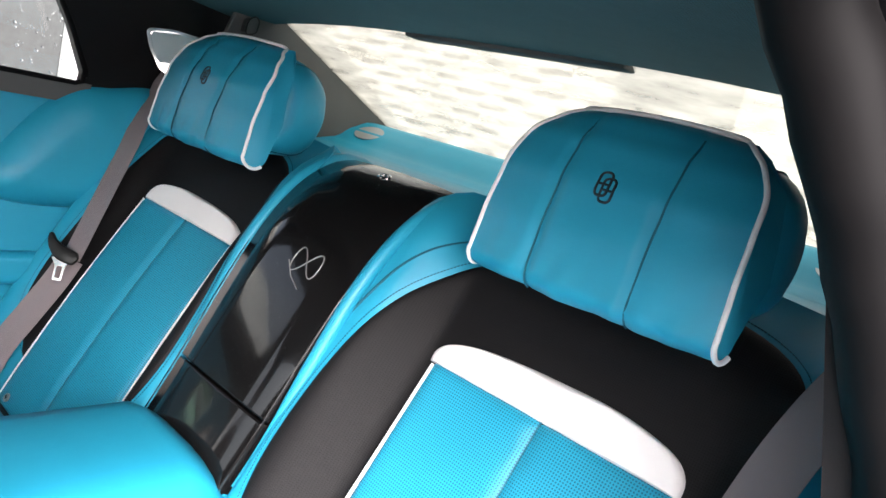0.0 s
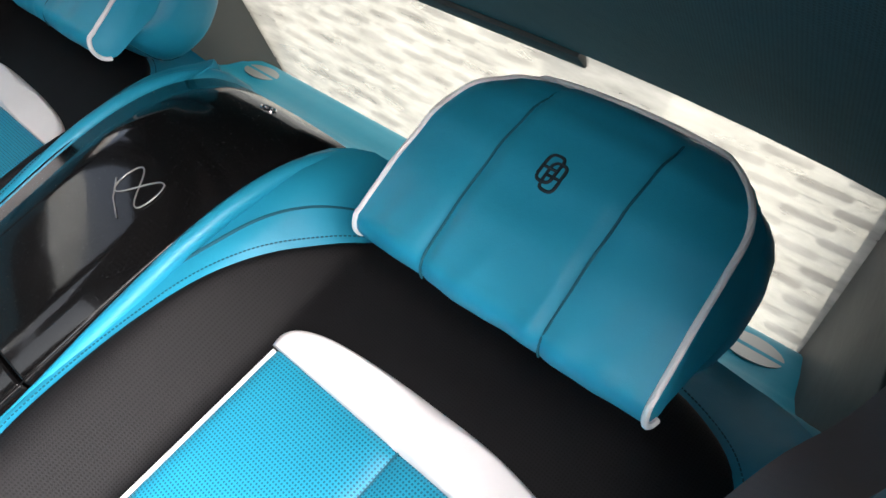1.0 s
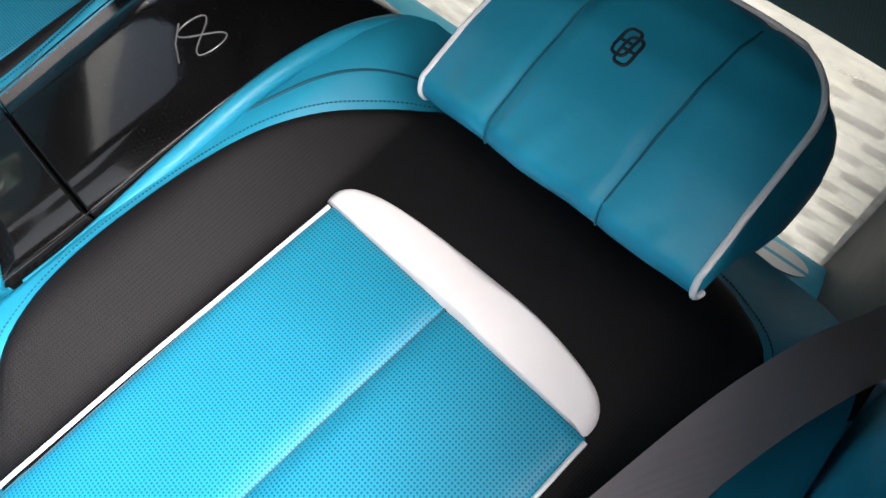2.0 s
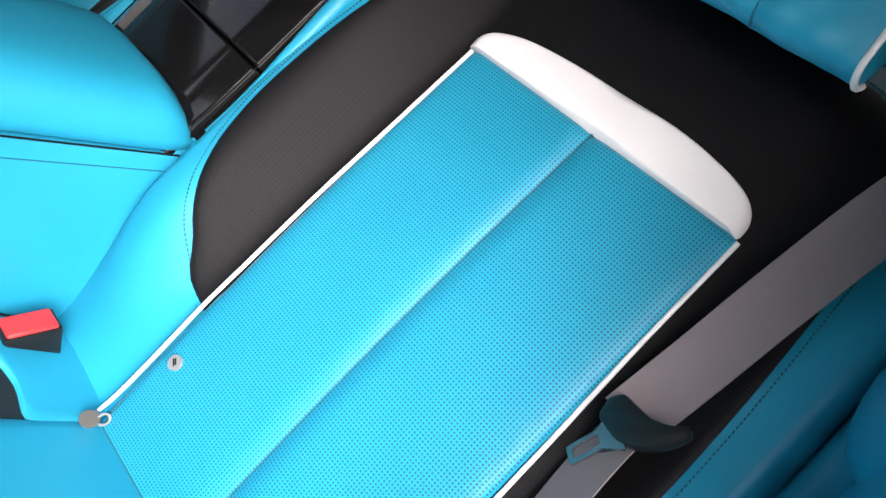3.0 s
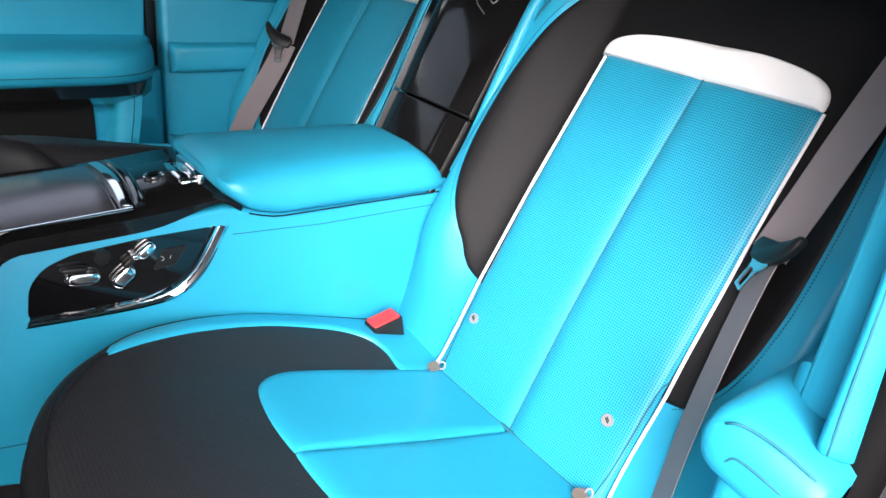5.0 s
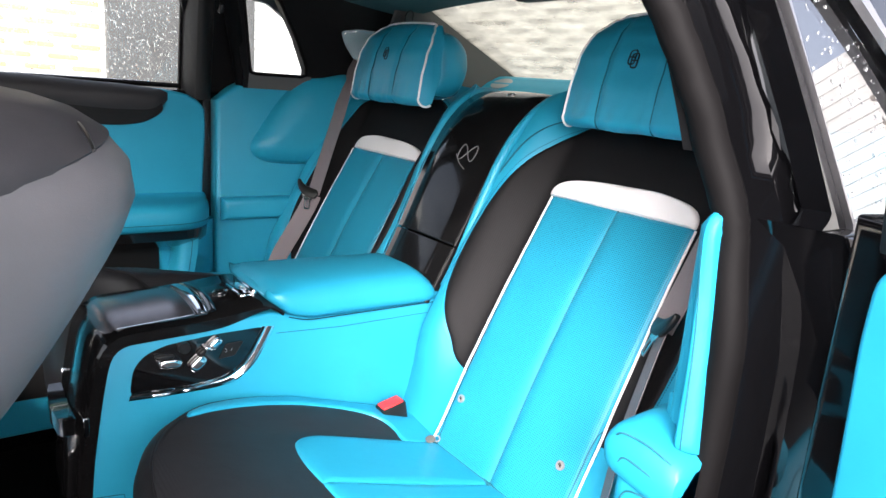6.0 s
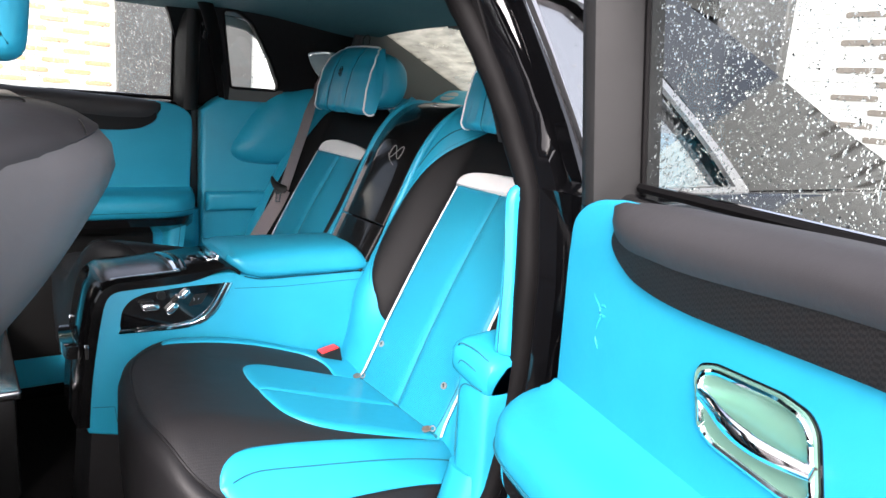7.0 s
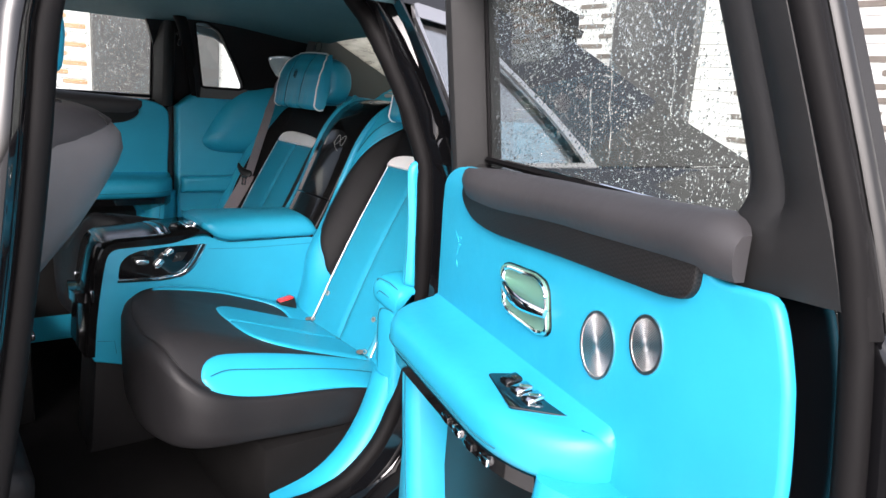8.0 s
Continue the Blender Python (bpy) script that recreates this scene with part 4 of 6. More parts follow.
def speaker(d, place, s, z, r):
    narrow = 0.8
    bm = bm_new()
    ring = [(math.cos(2 * math.pi * k / 40), math.sin(2 * math.pi * k / 40)) for k in range(40)]
    prism(bm, [(s + x * r * narrow, z + y * r) for x, y in ring], place, -0.004, 0.0015, 0.001, 1)
    o, ax, up = Vector(place(s, z, 0)), Vector(place(s + 1, z, 0)), Vector(place(s, z, 1))
    ex, ez = (ax - o).normalized(), (up - o).normalized()
    axes = Matrix.Translation(o) @ Matrix((ex, ez.cross(ex), ez)).transposed().to_4x4()
    sp = part("loudspeaker", bm, speaker_mat, d, "round turned-steel loudspeaker grille", frame_of=axes)
    bm = bm_new()
    ring_plate(bm, [(s + x * (r + 0.003) * narrow, z + y * (r + 0.003)) for x, y in ring], [(s + x * (r - 0.001) * narrow, z + y * (r - 0.001)) for x, y in ring], place, -0.002, 0.0022)
    part("rim", bm, steel, sp)
    bm = bm_new()
    for k in range(5, 17):
        rr = r * k / 17.0
        n = int(4.2 * k)
        for i in range(n):
            a = 2 * math.pi * (i + 0.5 * (k % 2)) / n
            q = [(s + math.cos(a) * rr * narrow + x * 0.00065, z + math.sin(a) * rr + y * 0.00065) for x, y in ((1, 0), (0.3, 0.95), (-0.8, 0.6), (-0.8, -0.6), (0.3, -0.95))]
            bm.faces.new([bm.verts.new(place(x, y, 0.0019)) for x, y in q])
    tagged(part("perforation", bm, plastic, sp, "rings of small dark holes"), kind="stuff")


HINGE = Vector((0.635, -0.98, 0))
ALONG, INWARD = Vector((-0.2588, -0.9659, 0)), Vector((-0.9659, 0.2588, 0))


def near_place(s, z, n):
    p = HINGE + ALONG * s + INWARD * n
    return Vector((p.x, p.y, z))


def far_place(s, z, n):
    return Vector((0.53 - s, 0.668 - n, z + 0.02))


rear_door("rear_door", near_place, "open black coach door with teal lining and rain-wet window", 3)
rear_door("rear_door", far_place, "closed coach door with teal lining and a dark shoulder pad", 4)


# ---- rear seats ----
def back_surface(side):
    """The backrest's face: v from the seat's middle towards the car's middle, u up the back."""
    def surf(v, u):
        inner = 0.062 * sstep(0.158, 0.238, v) - 0.016 * sstep(0.258, 0.280, v)
        h = 0.055 * sstep(0.160, 0.262, -v) - 0.045 * sstep(0.264, 0.30, -v)
        h = (h * (1 - 0.45 * sstep(0.45, 0.66, u)) + inner * (1 - 0.12 * sstep(0.45, 0.66, u))) * (0.2 + 0.8 * sstep(0.02, 0.2, u))
        h -= 0.05 * sstep(0.60, 0.74, u) ** 1.2
        h += 0.010 * math.sin(math.pi * min(1, max(0, u / 0.5))) * (1 - sstep(0.12, 0.2, abs(v)))
        p = (0.755 + 0.4555 * u - 0.8902 * h, side * (0.373 - v), 0.648 + 0.8902 * u + 0.4555 * h)
        return p
    return surf


def cushion_surface(side):
    """The cushion's top: v towards the car's middle, u forward from the back; the far one is set higher."""
    def surf(v, u):
        x = 0.755 - 0.951 * u
        z = 0.648 + 0.308 * u
        z -= 1.0 * max(0.0, u - 0.40) ** 2 + 150.0 * max(0.0, u - 0.49) ** 3
        out = max(0.0, -v - 0.12)
        z -= (2.0 + 3.2 * sstep(0.05, 0.45, u)) * out ** 2
        z += 0.016 * sstep(0.14, 0.24, v) * (1 - sstep(0.2, 0.5, u))
        if side > 0:
            z += 0.085 - 0.13 * u + 0.092 * sstep(0.03, 0.16, v) - 0.075 * sstep(0.20, 0.262, v)
        return (x, side * (0.373 - v), z)
    return surf


def lifted_out(surf, toward):
    """lift helper: returns surf whose (a, b) normal points the way of toward."""
    p = Vector(surf(0.0, 0.2))
    n = (Vector(surf(0.002, 0.2)) - p).cross(Vector(surf(0, 0.202)) - p)
    if n.dot(Vector(toward)) > 0:
        return surf, 1
    return (lambda a, b: surf(-a, b)), -1


def flip(pts, k):
    return [(k * p[0], *p[1:]) for p in pts]


BLACK_BACK = [(0.164, 0.14), (0.205, 0.185), (0.236, 0.245), (0.248, 0.30), (0.248, 0.36), (0.240, 0.43), (0.222, 0.51), (0.197, 0.575), (0.160, 0.63), (0.10, 0.665), (0.0, 0.682), (-0.10, 0.678), (-0.165, 0.66), (-0.203, 0.625), (-0.216, 0.57), (-0.225, 0.48), (-0.232, 0.38), (-0.233, 0.29), (-0.222, 0.22), (-0.195, 0.172), (-0.160, 0.146), (-0.155, 0.30), (0.155, 0.30)]
SEAT_BACK = [(-0.270, -0.03), (0.262, -0.03), (0.2745, 0.2), (0.274, 0.5), (0.268, 0.63), (0.235, 0.70), (0.10, 0.725), (-0.12, 0.725), (-0.22, 0.70), (-0.262, 0.63), (-0.277, 0.45), (-0.277, 0.2)]


def rear_seat(side, label):
    seat = thing("car_seat", (0.6, side * 0.373, 0.33), label, "car seat", "rear seats")
    back, k = lifted_out(back_surface(side), (-0.89, 0, 0.456))
    axes = Matrix.Translation((0.755, side * 0.373, 0.648)) @ Matrix((
        (0.0, 0.4555, -0.8902, 0), (1.0, 0.0, 0.0, 0), (0.0, 0.8902, 0.4555, 0), (0, 0, 0, 1))).to_3x3().to_4x4()
    bm = bm_new()
    patch(bm, flip(SEAT_BACK, k), back, 0.0, 0.03, 0.11, 120, (0, 0.34))
    backrest = part("backrest", bm, teal, seat, "teal leather backrest", frame_of=axes)
    bm = bm_new()
    outline = BLACK_BACK[:-2]
    patch(bm, flip(outline + [(0.0, 0.146)], k), back, 0.0045, 0.010, 0.006, 140, (0, 0.42))
    part("surround", bm, black_perf, backrest, "black perforated leather surround", frame_of=axes)
    # fluted centre panel in two halves, narrow hem outside, white cap
    bm = bm_new()
    patch(bm, flip(rounded([(-0.148, -0.012), (0.148, -0.012), (0.148, 0.495), (-0.148, 0.495)], 0.006, 3), k), back, 0.003, 0.004, 0.004, 150, (0, 0.25), False)
    part("panel_backing", bm, teal, backrest)
    def flute(v, u):
        edge = dome(0.152 - abs(v), 0.013) * dome(min(u + 0.012, 0.497 - u), 0.012)
        return 0.0115 * edge - 0.0056 * edge * (1 - min(1.0, abs(v) / 0.026)) ** 2.2
    for sgn in (-1, 1):
        vs = [0.0004 + 0.1516 * t for t in (0.0, 0.012, 0.03, 0.055, 0.085, 0.12, 0.16, 0.22, 0.32, 0.45, 0.58, 0.70, 0.80, 0.87, 0.92, 0.95, 0.97, 0.985, 0.994, 1.0)]
        us = [-0.012, -0.011, -0.009, -0.006, -0.002] + steps(0.003, 0.482, 40) + [0.487, 0.491, 0.494, 0.496, 0.497]
        bm = bm_new()
        rows = []
        for u in us:
            row = [lifted(back, k * sgn * v, u, flute(v, u)) for v in vs]
            rows.append(row + [lifted(back, k * sgn * 0.152, u, -0.006), lifted(back, k * sgn * 0.0004, u, -0.006)])
        loft(bm, rows)
        part("centre_panel", bm, teal_perf, backrest, "perforated teal leather panel", frame_of=axes)
    # dark cord down the valley: the seam and the shade of its fold
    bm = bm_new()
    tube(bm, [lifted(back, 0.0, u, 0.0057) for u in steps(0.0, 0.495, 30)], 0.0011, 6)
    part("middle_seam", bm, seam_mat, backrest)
    # dark cord laid where back meets cushion, in place of the shade there
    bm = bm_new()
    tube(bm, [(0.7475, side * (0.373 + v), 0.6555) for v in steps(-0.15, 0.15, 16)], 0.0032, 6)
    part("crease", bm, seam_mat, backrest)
    bm = bm_new()
    cap = [(0.158, 0.494), (0.159, 0.507), (0.147, 0.520), (0.115, 0.531), (0.06, 0.538), (0.0, 0.541), (-0.06, 0.541), (-0.11, 0.534), (-0.136, 0.525), (-0.148, 0.510), (-0.149, 0.494)]
    pts = resample(cap, 60) + []
    patch(bm, flip([(p.x, p.y) for p in pts], k), back, 0.014, 0.012, 0.006, 130, (0, 0.515), False)
    part("head_band", bm, white_leather, backrest, "smooth white leather band")
    for sgn in (-1, 1):
        bm = bm_new()
        cord = [(0.1600, 0.008), (0.1575, 0.026), (0.1562, 0.060), (0.1562, 0.100), (0.1568, 0.149), (0.1550, 0.202), (0.1535, 0.295), (0.1515, 0.389), (0.1515, 0.492)]
        tube(bm, [lifted(back, k * sgn * (p.x - 0.001), p.y, 0.008) for p in resample(cord, 60)], 0.0021, 8)
        part("piping", bm, white_cord, backrest, "white leather piping")
        bm = bm_new()
        fold = [(0.1400, 0.006), (0.1435, 0.03), (0.1455, 0.06), (0.1462, 0.10), (0.1462, 0.135), (0.1480, 0.158), (0.1535, 0.173)]
        tube(bm, [lifted(back, k * sgn * p.x, p.y, max(0.003, flute(p.x, p.y)) + 0.0002) for p in resample(fold, 40)], 0.0009, 5)
        part("zip_seam", bm, seam_mat, backrest)
    # stitch line along the teal border
    bm = bm_new()
    rim = resample(outline, 760)
    for i in range(0, 758, 2):
        p, q = rim[i], rim[i + 1]
        t = (q - p).normalized()
        n = Vector((t.y, -t.x, 0.0)) * 0.0058
        if (p + n - Vector((0.0, 0.40, 0.0))).length < (p - Vector((0.0, 0.40, 0.0))).length:
            n = -n
        q = q + (q - p) * 0.25
        tube(bm, [lifted(back, k * (p.x + n.x), p.y + n.y, 0.0005), lifted(back, k * (q.x + n.x), q.y + n.y, 0.0003)], 0.0007, 4)
    part("stitching", bm, stitch_mat, backrest, "dark stitching along the border")
    # dark cord along the border's fold, standing for its shade
    bm = bm_new()
    edge = [(0.274, 0.36), (0.270, 0.40), (0.262, 0.45), (0.245, 0.52), (0.221, 0.59), (0.184, 0.650), (0.150, 0.672)]
    tube(bm, [lifted(back, k * p.x, p.y, 0.0004) for p in resample(edge, 60)], [0.0019 - 0.0010 * abs(i / 30 - 1) for i in range(60)], 6)
    part("crease", bm, stitch_mat, backrest)
    # press studs and zip pulls
    for v, u in ((0.128, 0.096), (-0.115, 0.094)):
        m = Matrix.Translation(lifted(back, k * v, u, 0.013)) @ axes.to_3x3().to_4x4()
        bm = bm_new()
        disc(bm, m, 0.0072, 0.003, 24)
        stud = part("press_stud", bm, stud_mat, seat, "small round engraved steel stud")
        bm = bm_new()
        box(bm, (-0.0035, -0.001, 0.0012), (0.0035, 0.0004, 0.0022), 0, 1, m @ Matrix.Rotation(0.6, 4, "Z"))
        box(bm, (-0.0025, 0.0012, 0.0012), (0.0035, 0.0024, 0.0022), 0, 1, m @ Matrix.Rotation(0.6, 4, "Z"))
        part("engraving", bm, plastic, stud)
    for v in (0.139, -0.139):
        base = lifted(back, k * v, 0.012, 0.014)
        bm = bm_new()
        tube(bm, [base + Vector((-0.003 + 0.006 * math.cos(a), 0.003 * math.sin(a), 0.004 + 0.004 * math.sin(a))) for a in steps(0, 2 * math.pi, 14)], 0.0013, 6)
        pull = part("zip_pull", bm, stud_mat, seat, "steel zip pull")
        bm = bm_new()
        disc(bm, Matrix.Translation(base + Vector((-0.014, side * -0.004, 0.004))) @ Matrix.Rotation(radians(-12), 4, "Y"), 0.0088, 0.003, 24)
        part("tag", bm, tag_mat, pull, "round bronze-grey tag")

    # cushion
    top, k = lifted_out(cushion_surface(side), (0, 0, 1))
    rim = [(-0.255, -0.02), (-0.256, 0.20), (-0.255, 0.37), (-0.251, 0.435), (-0.240, 0.476), (-0.214, 0.509), (-0.165, 0.530), (-0.118, 0.539), (-0.045, 0.541), (0.048, 0.532), (0.10, 0.518), (0.15, 0.490), (0.19, 0.456), (0.228, 0.407), (0.252, 0.35), (0.266, 0.28), (0.271, 0.18), (0.272, -0.02)]
    bm = bm_new()
    line = [(p.x, p.y) for p in resample(rim, 90)]
    tilted = Matrix.Translation((0.755, side * 0.373, 0.648)) @ Matrix.Rotation(radians(17.9), 4, "Y")
    patch(bm, flip(line, k), top, 0.0, 0.01, 0.004, 150, (0, 0.25), False)
    cushion = part("cushion", bm, seat_perf_lit, seat, "black perforated leather seat cushion, colour lightened for the light on it", smooth=60, frame_of=tilted)
    # smooth apron all round, tucked in at the foot, with a welt along its top
    mid = Vector((0.0, 0.2))
    rows = []
    ps = [Vector(p) for p in line]
    for i, p in enumerate(ps):
        t = (ps[min(89, i + 1)] - ps[max(0, i - 1)]).normalized()
        n = Vector((-t.y, t.x))
        if n.dot(p - mid) < 0:
            n = -n
        foot = 0.556 + 0.022 * sstep(0.05, 0.5, p.y)
        row = []
        for f, o in ((0.0, -0.004), (0.01, 0.004), (0.05, 0.0100), (0.13, 0.0135), (0.40, 0.0155), (0.72, 0.0155), (0.93, 0.0145), (0.98, 0.011), (1.0, 0.004), (1.0, -0.03)):
            q = Vector(top(k * p.x, p.y))
            z = q.z + (foot - q.z) * f
            o *= 1 + 0.7 * sstep(0.35, 0.48, p.y) * (1 - 0.7 * f)
            row.append((q.x - 0.951 * n.y * o, q.y - side * n.x * o, z))
        rows.append(row)
    bm = bm_new()
    loft(bm, rows)
    part("apron", bm, black_leather, cushion, "smooth black leather apron", smooth=60)
    bm = bm_new()
    tube(bm, [Vector(top(k * p.x, p.y)) + Vector((0, 0, 0.0005)) for p in ps], 0.0022, 6)
    part("welt", bm, black_leather, cushion)
    ctop = top
    insert = [(0.150, -0.01), (0.153, 0.12), (0.152, 0.22), (0.145, 0.272), (0.118, 0.305), (0.06, 0.319), (0.0, 0.3195), (-0.05, 0.318), (-0.10, 0.309), (-0.133, 0.280), (-0.147, 0.22), (-0.151, 0.12), (-0.150, -0.01)]
    for half in (1, -1):
        pts = [p for p in ([(p.x, p.y) for p in resample(insert, 90)]) if p[0] * half > 0.001]
        if half > 0:
            pts = pts + [(0.0008, 0.3185), (0.0008, -0.01)]
        else:
            pts = [(-0.0008, 0.3185)] + pts + [(-0.0008, -0.01)]
        patch_bm = bm_new()
        patch(patch_bm, flip(pts, k), ctop, 0.0062, 0.024, 0.006, 110, (k * half * 0.07, 0.14), False)
        part("centre_panel", patch_bm, teal, cushion, "smooth teal leather panel", frame_of=Matrix.Translation((0.755, side * 0.373, 0.648)))
    # teal inner corner by the buckle
    bm = bm_new()
    near_line = [(0.150, -0.012), (0.147, 0.045), (0.151, 0.076), (0.187, 0.076), (0.217, 0.094), (0.236, 0.14), (0.241, 0.22), (0.236, 0.29), (0.226, 0.35), (0.210, 0.40), (0.190, 0.444)]
    far_line = [(0.200, -0.012), (0.235, -0.012), (0.262, 0.0), (0.268, 0.04), (0.270, 0.10), (0.271, 0.18), (0.269, 0.25), (0.265, 0.29), (0.252, 0.348), (0.229, 0.405), (0.200, 0.446)]
    if side > 0:
        near_line, far_line = near_line[:7] + [(0.256, 0.27)], far_line[:7] + [(0.262, 0.28)]
    strip(bm, flip(near_line, k), flip(far_line, k), ctop, 0.005, 0.008, 0.006)
    part("inner_border", bm, teal, cushion, "teal leather border")
    # teal outer bolster strip
    bm = bm_new()
    strip(bm, flip([(-0.150, -0.012), (-0.158, 0.08), (-0.168, 0.2), (-0.180, 0.32), (-0.189, 0.39), (-0.196, 0.425), (-0.206, 0.448), (-0.219, 0.463), (-0.231, 0.4690)], k),
          flip([(-0.257, -0.012), (-0.258, 0.08), (-0.258, 0.2), (-0.258, 0.32), (-0.257, 0.39), (-0.256, 0.42), (-0.253, 0.444), (-0.247, 0.459), (-0.2365, 0.4692)], k), ctop, 0.005, 0.014, 0.012)
    bol = part("outer_bolster", bm, teal, cushion, "teal leather outer bolster")
    bm = bm_new()
    tube(bm, [lifted(ctop, k * p.x, p.y, 0.0075) for p in resample([(-0.215, 0.0), (-0.216, 0.2), (-0.218, 0.33), (-0.222, 0.41), (-0.232, 0.452)], 40)], 0.0012, 5)
    part("seam", bm, seam_mat, bol)
    return seat


def headrest(side, label):
    """The block on its posts, and the thin cushion hung over its face with white piping."""
    h = thing("headrest", (1.03, side * 0.373, 1.22), label, "headrest", "rear headrests")
    yc, wide = (0.352, 0.153) if side > 0 else (-0.3835, 0.1335)
    prof = resample(rounded([(0.985, 1.236), (1.085, 1.232), (1.116, 1.30), (1.106, 1.365), (1.065, 1.396), (1.0, 1.393)], 0.035, 5), 40, True, False)
    bm = bm_new()
    rows = []
    for i in range(25):
        t = math.sin(math.pi / 2 * (i / 12 - 1))
        e = max(0.02, (1 - abs(t) ** 4.2)) ** 0.30
        rows.append([(1.055 + (p.x - 1.055) * e, yc + t * 0.143, 1.312 + (p.y - 1.312) * e) for p in prof])
    loft(bm, rows)
    block = part("block", bm, teal, h, "teal leather headrest block", smooth=80)
    for sgn in (-1, 1):
        bm = bm_new()
        t = 0.78 * sgn
        e = (1 - abs(t) ** 4.2) ** 0.30
        tube(bm, [(1.055 + (p.x - 1.055) * e * 1.004, yc + t * 0.143, 1.312 + (p.y - 1.312) * e * 1.004) for p in prof], 0.0013, 5, True)
        part("seam", bm, seam_mat, block)
    for o in (-0.06, 0.06):
        bm = bm_new()
        tube(bm, [(1.085, yc + o, z) for z in (1.225, 1.26)], 0.006, 10)
        post = part("post", bm, chrome, h, "chrome post")
        bm = bm_new()
        disc(bm, Matrix.Translation((1.085, yc + o, 1.247)), 0.021, 0.012, 24, 0.014)
        part("collar", bm, chrome, post)

    # the hung pillow: face, rolled foot, back
    def half_width(z):
        t = min(1.0, max(0.0, (z - 1.222) / 0.18))
        w = wide - 0.008 * t
        if t > 0.6:
            w -= 0.040 * ((t - 0.6) / 0.4) ** 3.0
        return w

    def face_x(z):
        return lerp_line([(1.215, 0.951), (1.24, 0.949), (1.28, 0.954), (1.33, 0.966), (1.37, 0.984), (1.395, 1.006), (1.405, 1.022)], z)
    def flare(x, z):
        return 0.36 * min(0.05, max(0.0, x - face_x(z) - 0.002)) * (0.25 + 0.75 * sstep(1.235, 1.29, z))
    zs = steps(1.242, 1.402, 24)
    foot = [(0.9675 + 0.0205 * math.cos(radians(a)), 1.2405 + 0.0205 * math.sin(radians(a))) for a in steps(195, 345, 9)]
    face = [(face_x(z), z) for z in zs][::-1] + foot
    back = [(0.992, 1.262), (0.998, 1.29), (1.000, 1.33), (1.010, 1.365), (1.024, 1.392), (1.032, 1.403)]
    bm = bm_new()
    rows = []
    rng = random.Random(11 + int(side))
    ph = [rng.uniform(0, 6.28) for _ in range(4)]
    for i in range(61):
        t = math.sin(math.pi / 2 * (i / 30 - 1))
        row = []
        for x, z in face:
            w = half_width(z)
            y = t * (w + flare(x, z))
            low = sstep(1.30, 1.22, z) * (1 - t ** 4)
            bulge = 0.013 * (1 - abs(t) ** 3)
            groove = 0.0052 * math.exp(-((abs(y) - 0.055) / 0.0055) ** 2)
            crease = 0.0014 * low * math.sin(95 * y + ph[0]) + 0.0011 * low * math.sin(210 * y + 60 * z + ph[1]) + 0.0016 * low * sstep(0.04, 0.11, abs(y)) * math.sin(170 * y - 25 * z + ph[3])
            row.append((x - bulge + groove + crease, yc + y, z + 0.004 * (1 - t * t) * sstep(1.37, 1.402, z) + 0.0009 * low * math.sin(60 * y + ph[2])))
        for x, z in back:
            row.append((x, yc + t * (half_width(z) + flare(x, z)), z))
        rows.append(row)
    loft(bm, rows)
    pillow = part("pillow", bm, teal, h, "teal leather pillow with two vertical flutes", smooth=80)
    right = [Vector((x, yc + half_width(z) + flare(x, z) + 0.001, z)) for x, z in foot[6::-1]] + [Vector((face_x(z), yc + half_width(z) + 0.001, z)) for z in zs]
    left = [Vector((p.x, 2 * yc - p.y, p.z)) for p in right][::-1]
    top = [Vector((1.018 - 0.008 * (1 - abs(t) ** 3), yc + t * half_width(1.402), 1.4045 + 0.004 * (1 - t * t))) for t in steps(0.93, -0.93, 16)]
    bm = bm_new()
    tube(bm, resample(right + top + left, 220), 0.0026, 8)
    part("piping", bm, white_cord, pillow, "white leather piping")
    for sgn in (-1, 1):
        bm = bm_new()
        tube(bm, [(face_x(z) - 0.013 * (1 - (0.055 / half_width(z)) ** 3) + 0.0032, yc + sgn * 0.055, z) for z in zs[-2::-1]] + [(x - 0.0072, yc + sgn * 0.055, z - 0.001) for x, z in foot[:4]], 0.0011, 5)
        part("seam", bm, seam_mat, pillow)
    monogram(pillow, yc, side)
    return h


def monogram(pillow, yc, side):
    """An embroidered mark drawn as two overlapping plain shapes."""
    def spot(a, b):
        z = 1.334 + b
        x = lerp_line([(1.24, 0.949), (1.28, 0.954), (1.33, 0.966), (1.37, 0.984)], z) - 0.0133
        return Vector((x, yc + 0.004 - a, z))
    bm = bm_new()
    for ox, oz in ((-0.0030, 0.0025), (0.0030, -0.0025)):
        ring = rounded([(-0.006, -0.011), (0.006, -0.011), (0.006, 0.011), (-0.006, 0.011)], 0.005, 4)
        tube(bm, [spot(ox + a, oz + b) for a, b in ring], 0.0014, 5, True)
        tube(bm, [spot(ox + a, oz) for a in steps(-0.006, 0.006, 4)], 0.0012, 5)
    part("embroidery", bm, ink, pillow, "small black embroidered mark")


rear_seat(-1, "teal and black leather seat with white piping, beside the open door")
rear_seat(1, "teal and black leather seat with white piping by the closed door")
headrest(-1, "teal headrest with white-piped pillow, by the open door")
headrest(1, "teal headrest with white-piped pillow, by the closed door")


# ---- middle of the rear seat ----
PANEL = [(0.775, 0.83), (0.812, 0.90), (0.850, 0.976), (0.888, 1.058), (0.924, 1.132), (0.960, 1.190), (1.000, 1.232), (1.045, 1.258), (1.085, 1.266)]


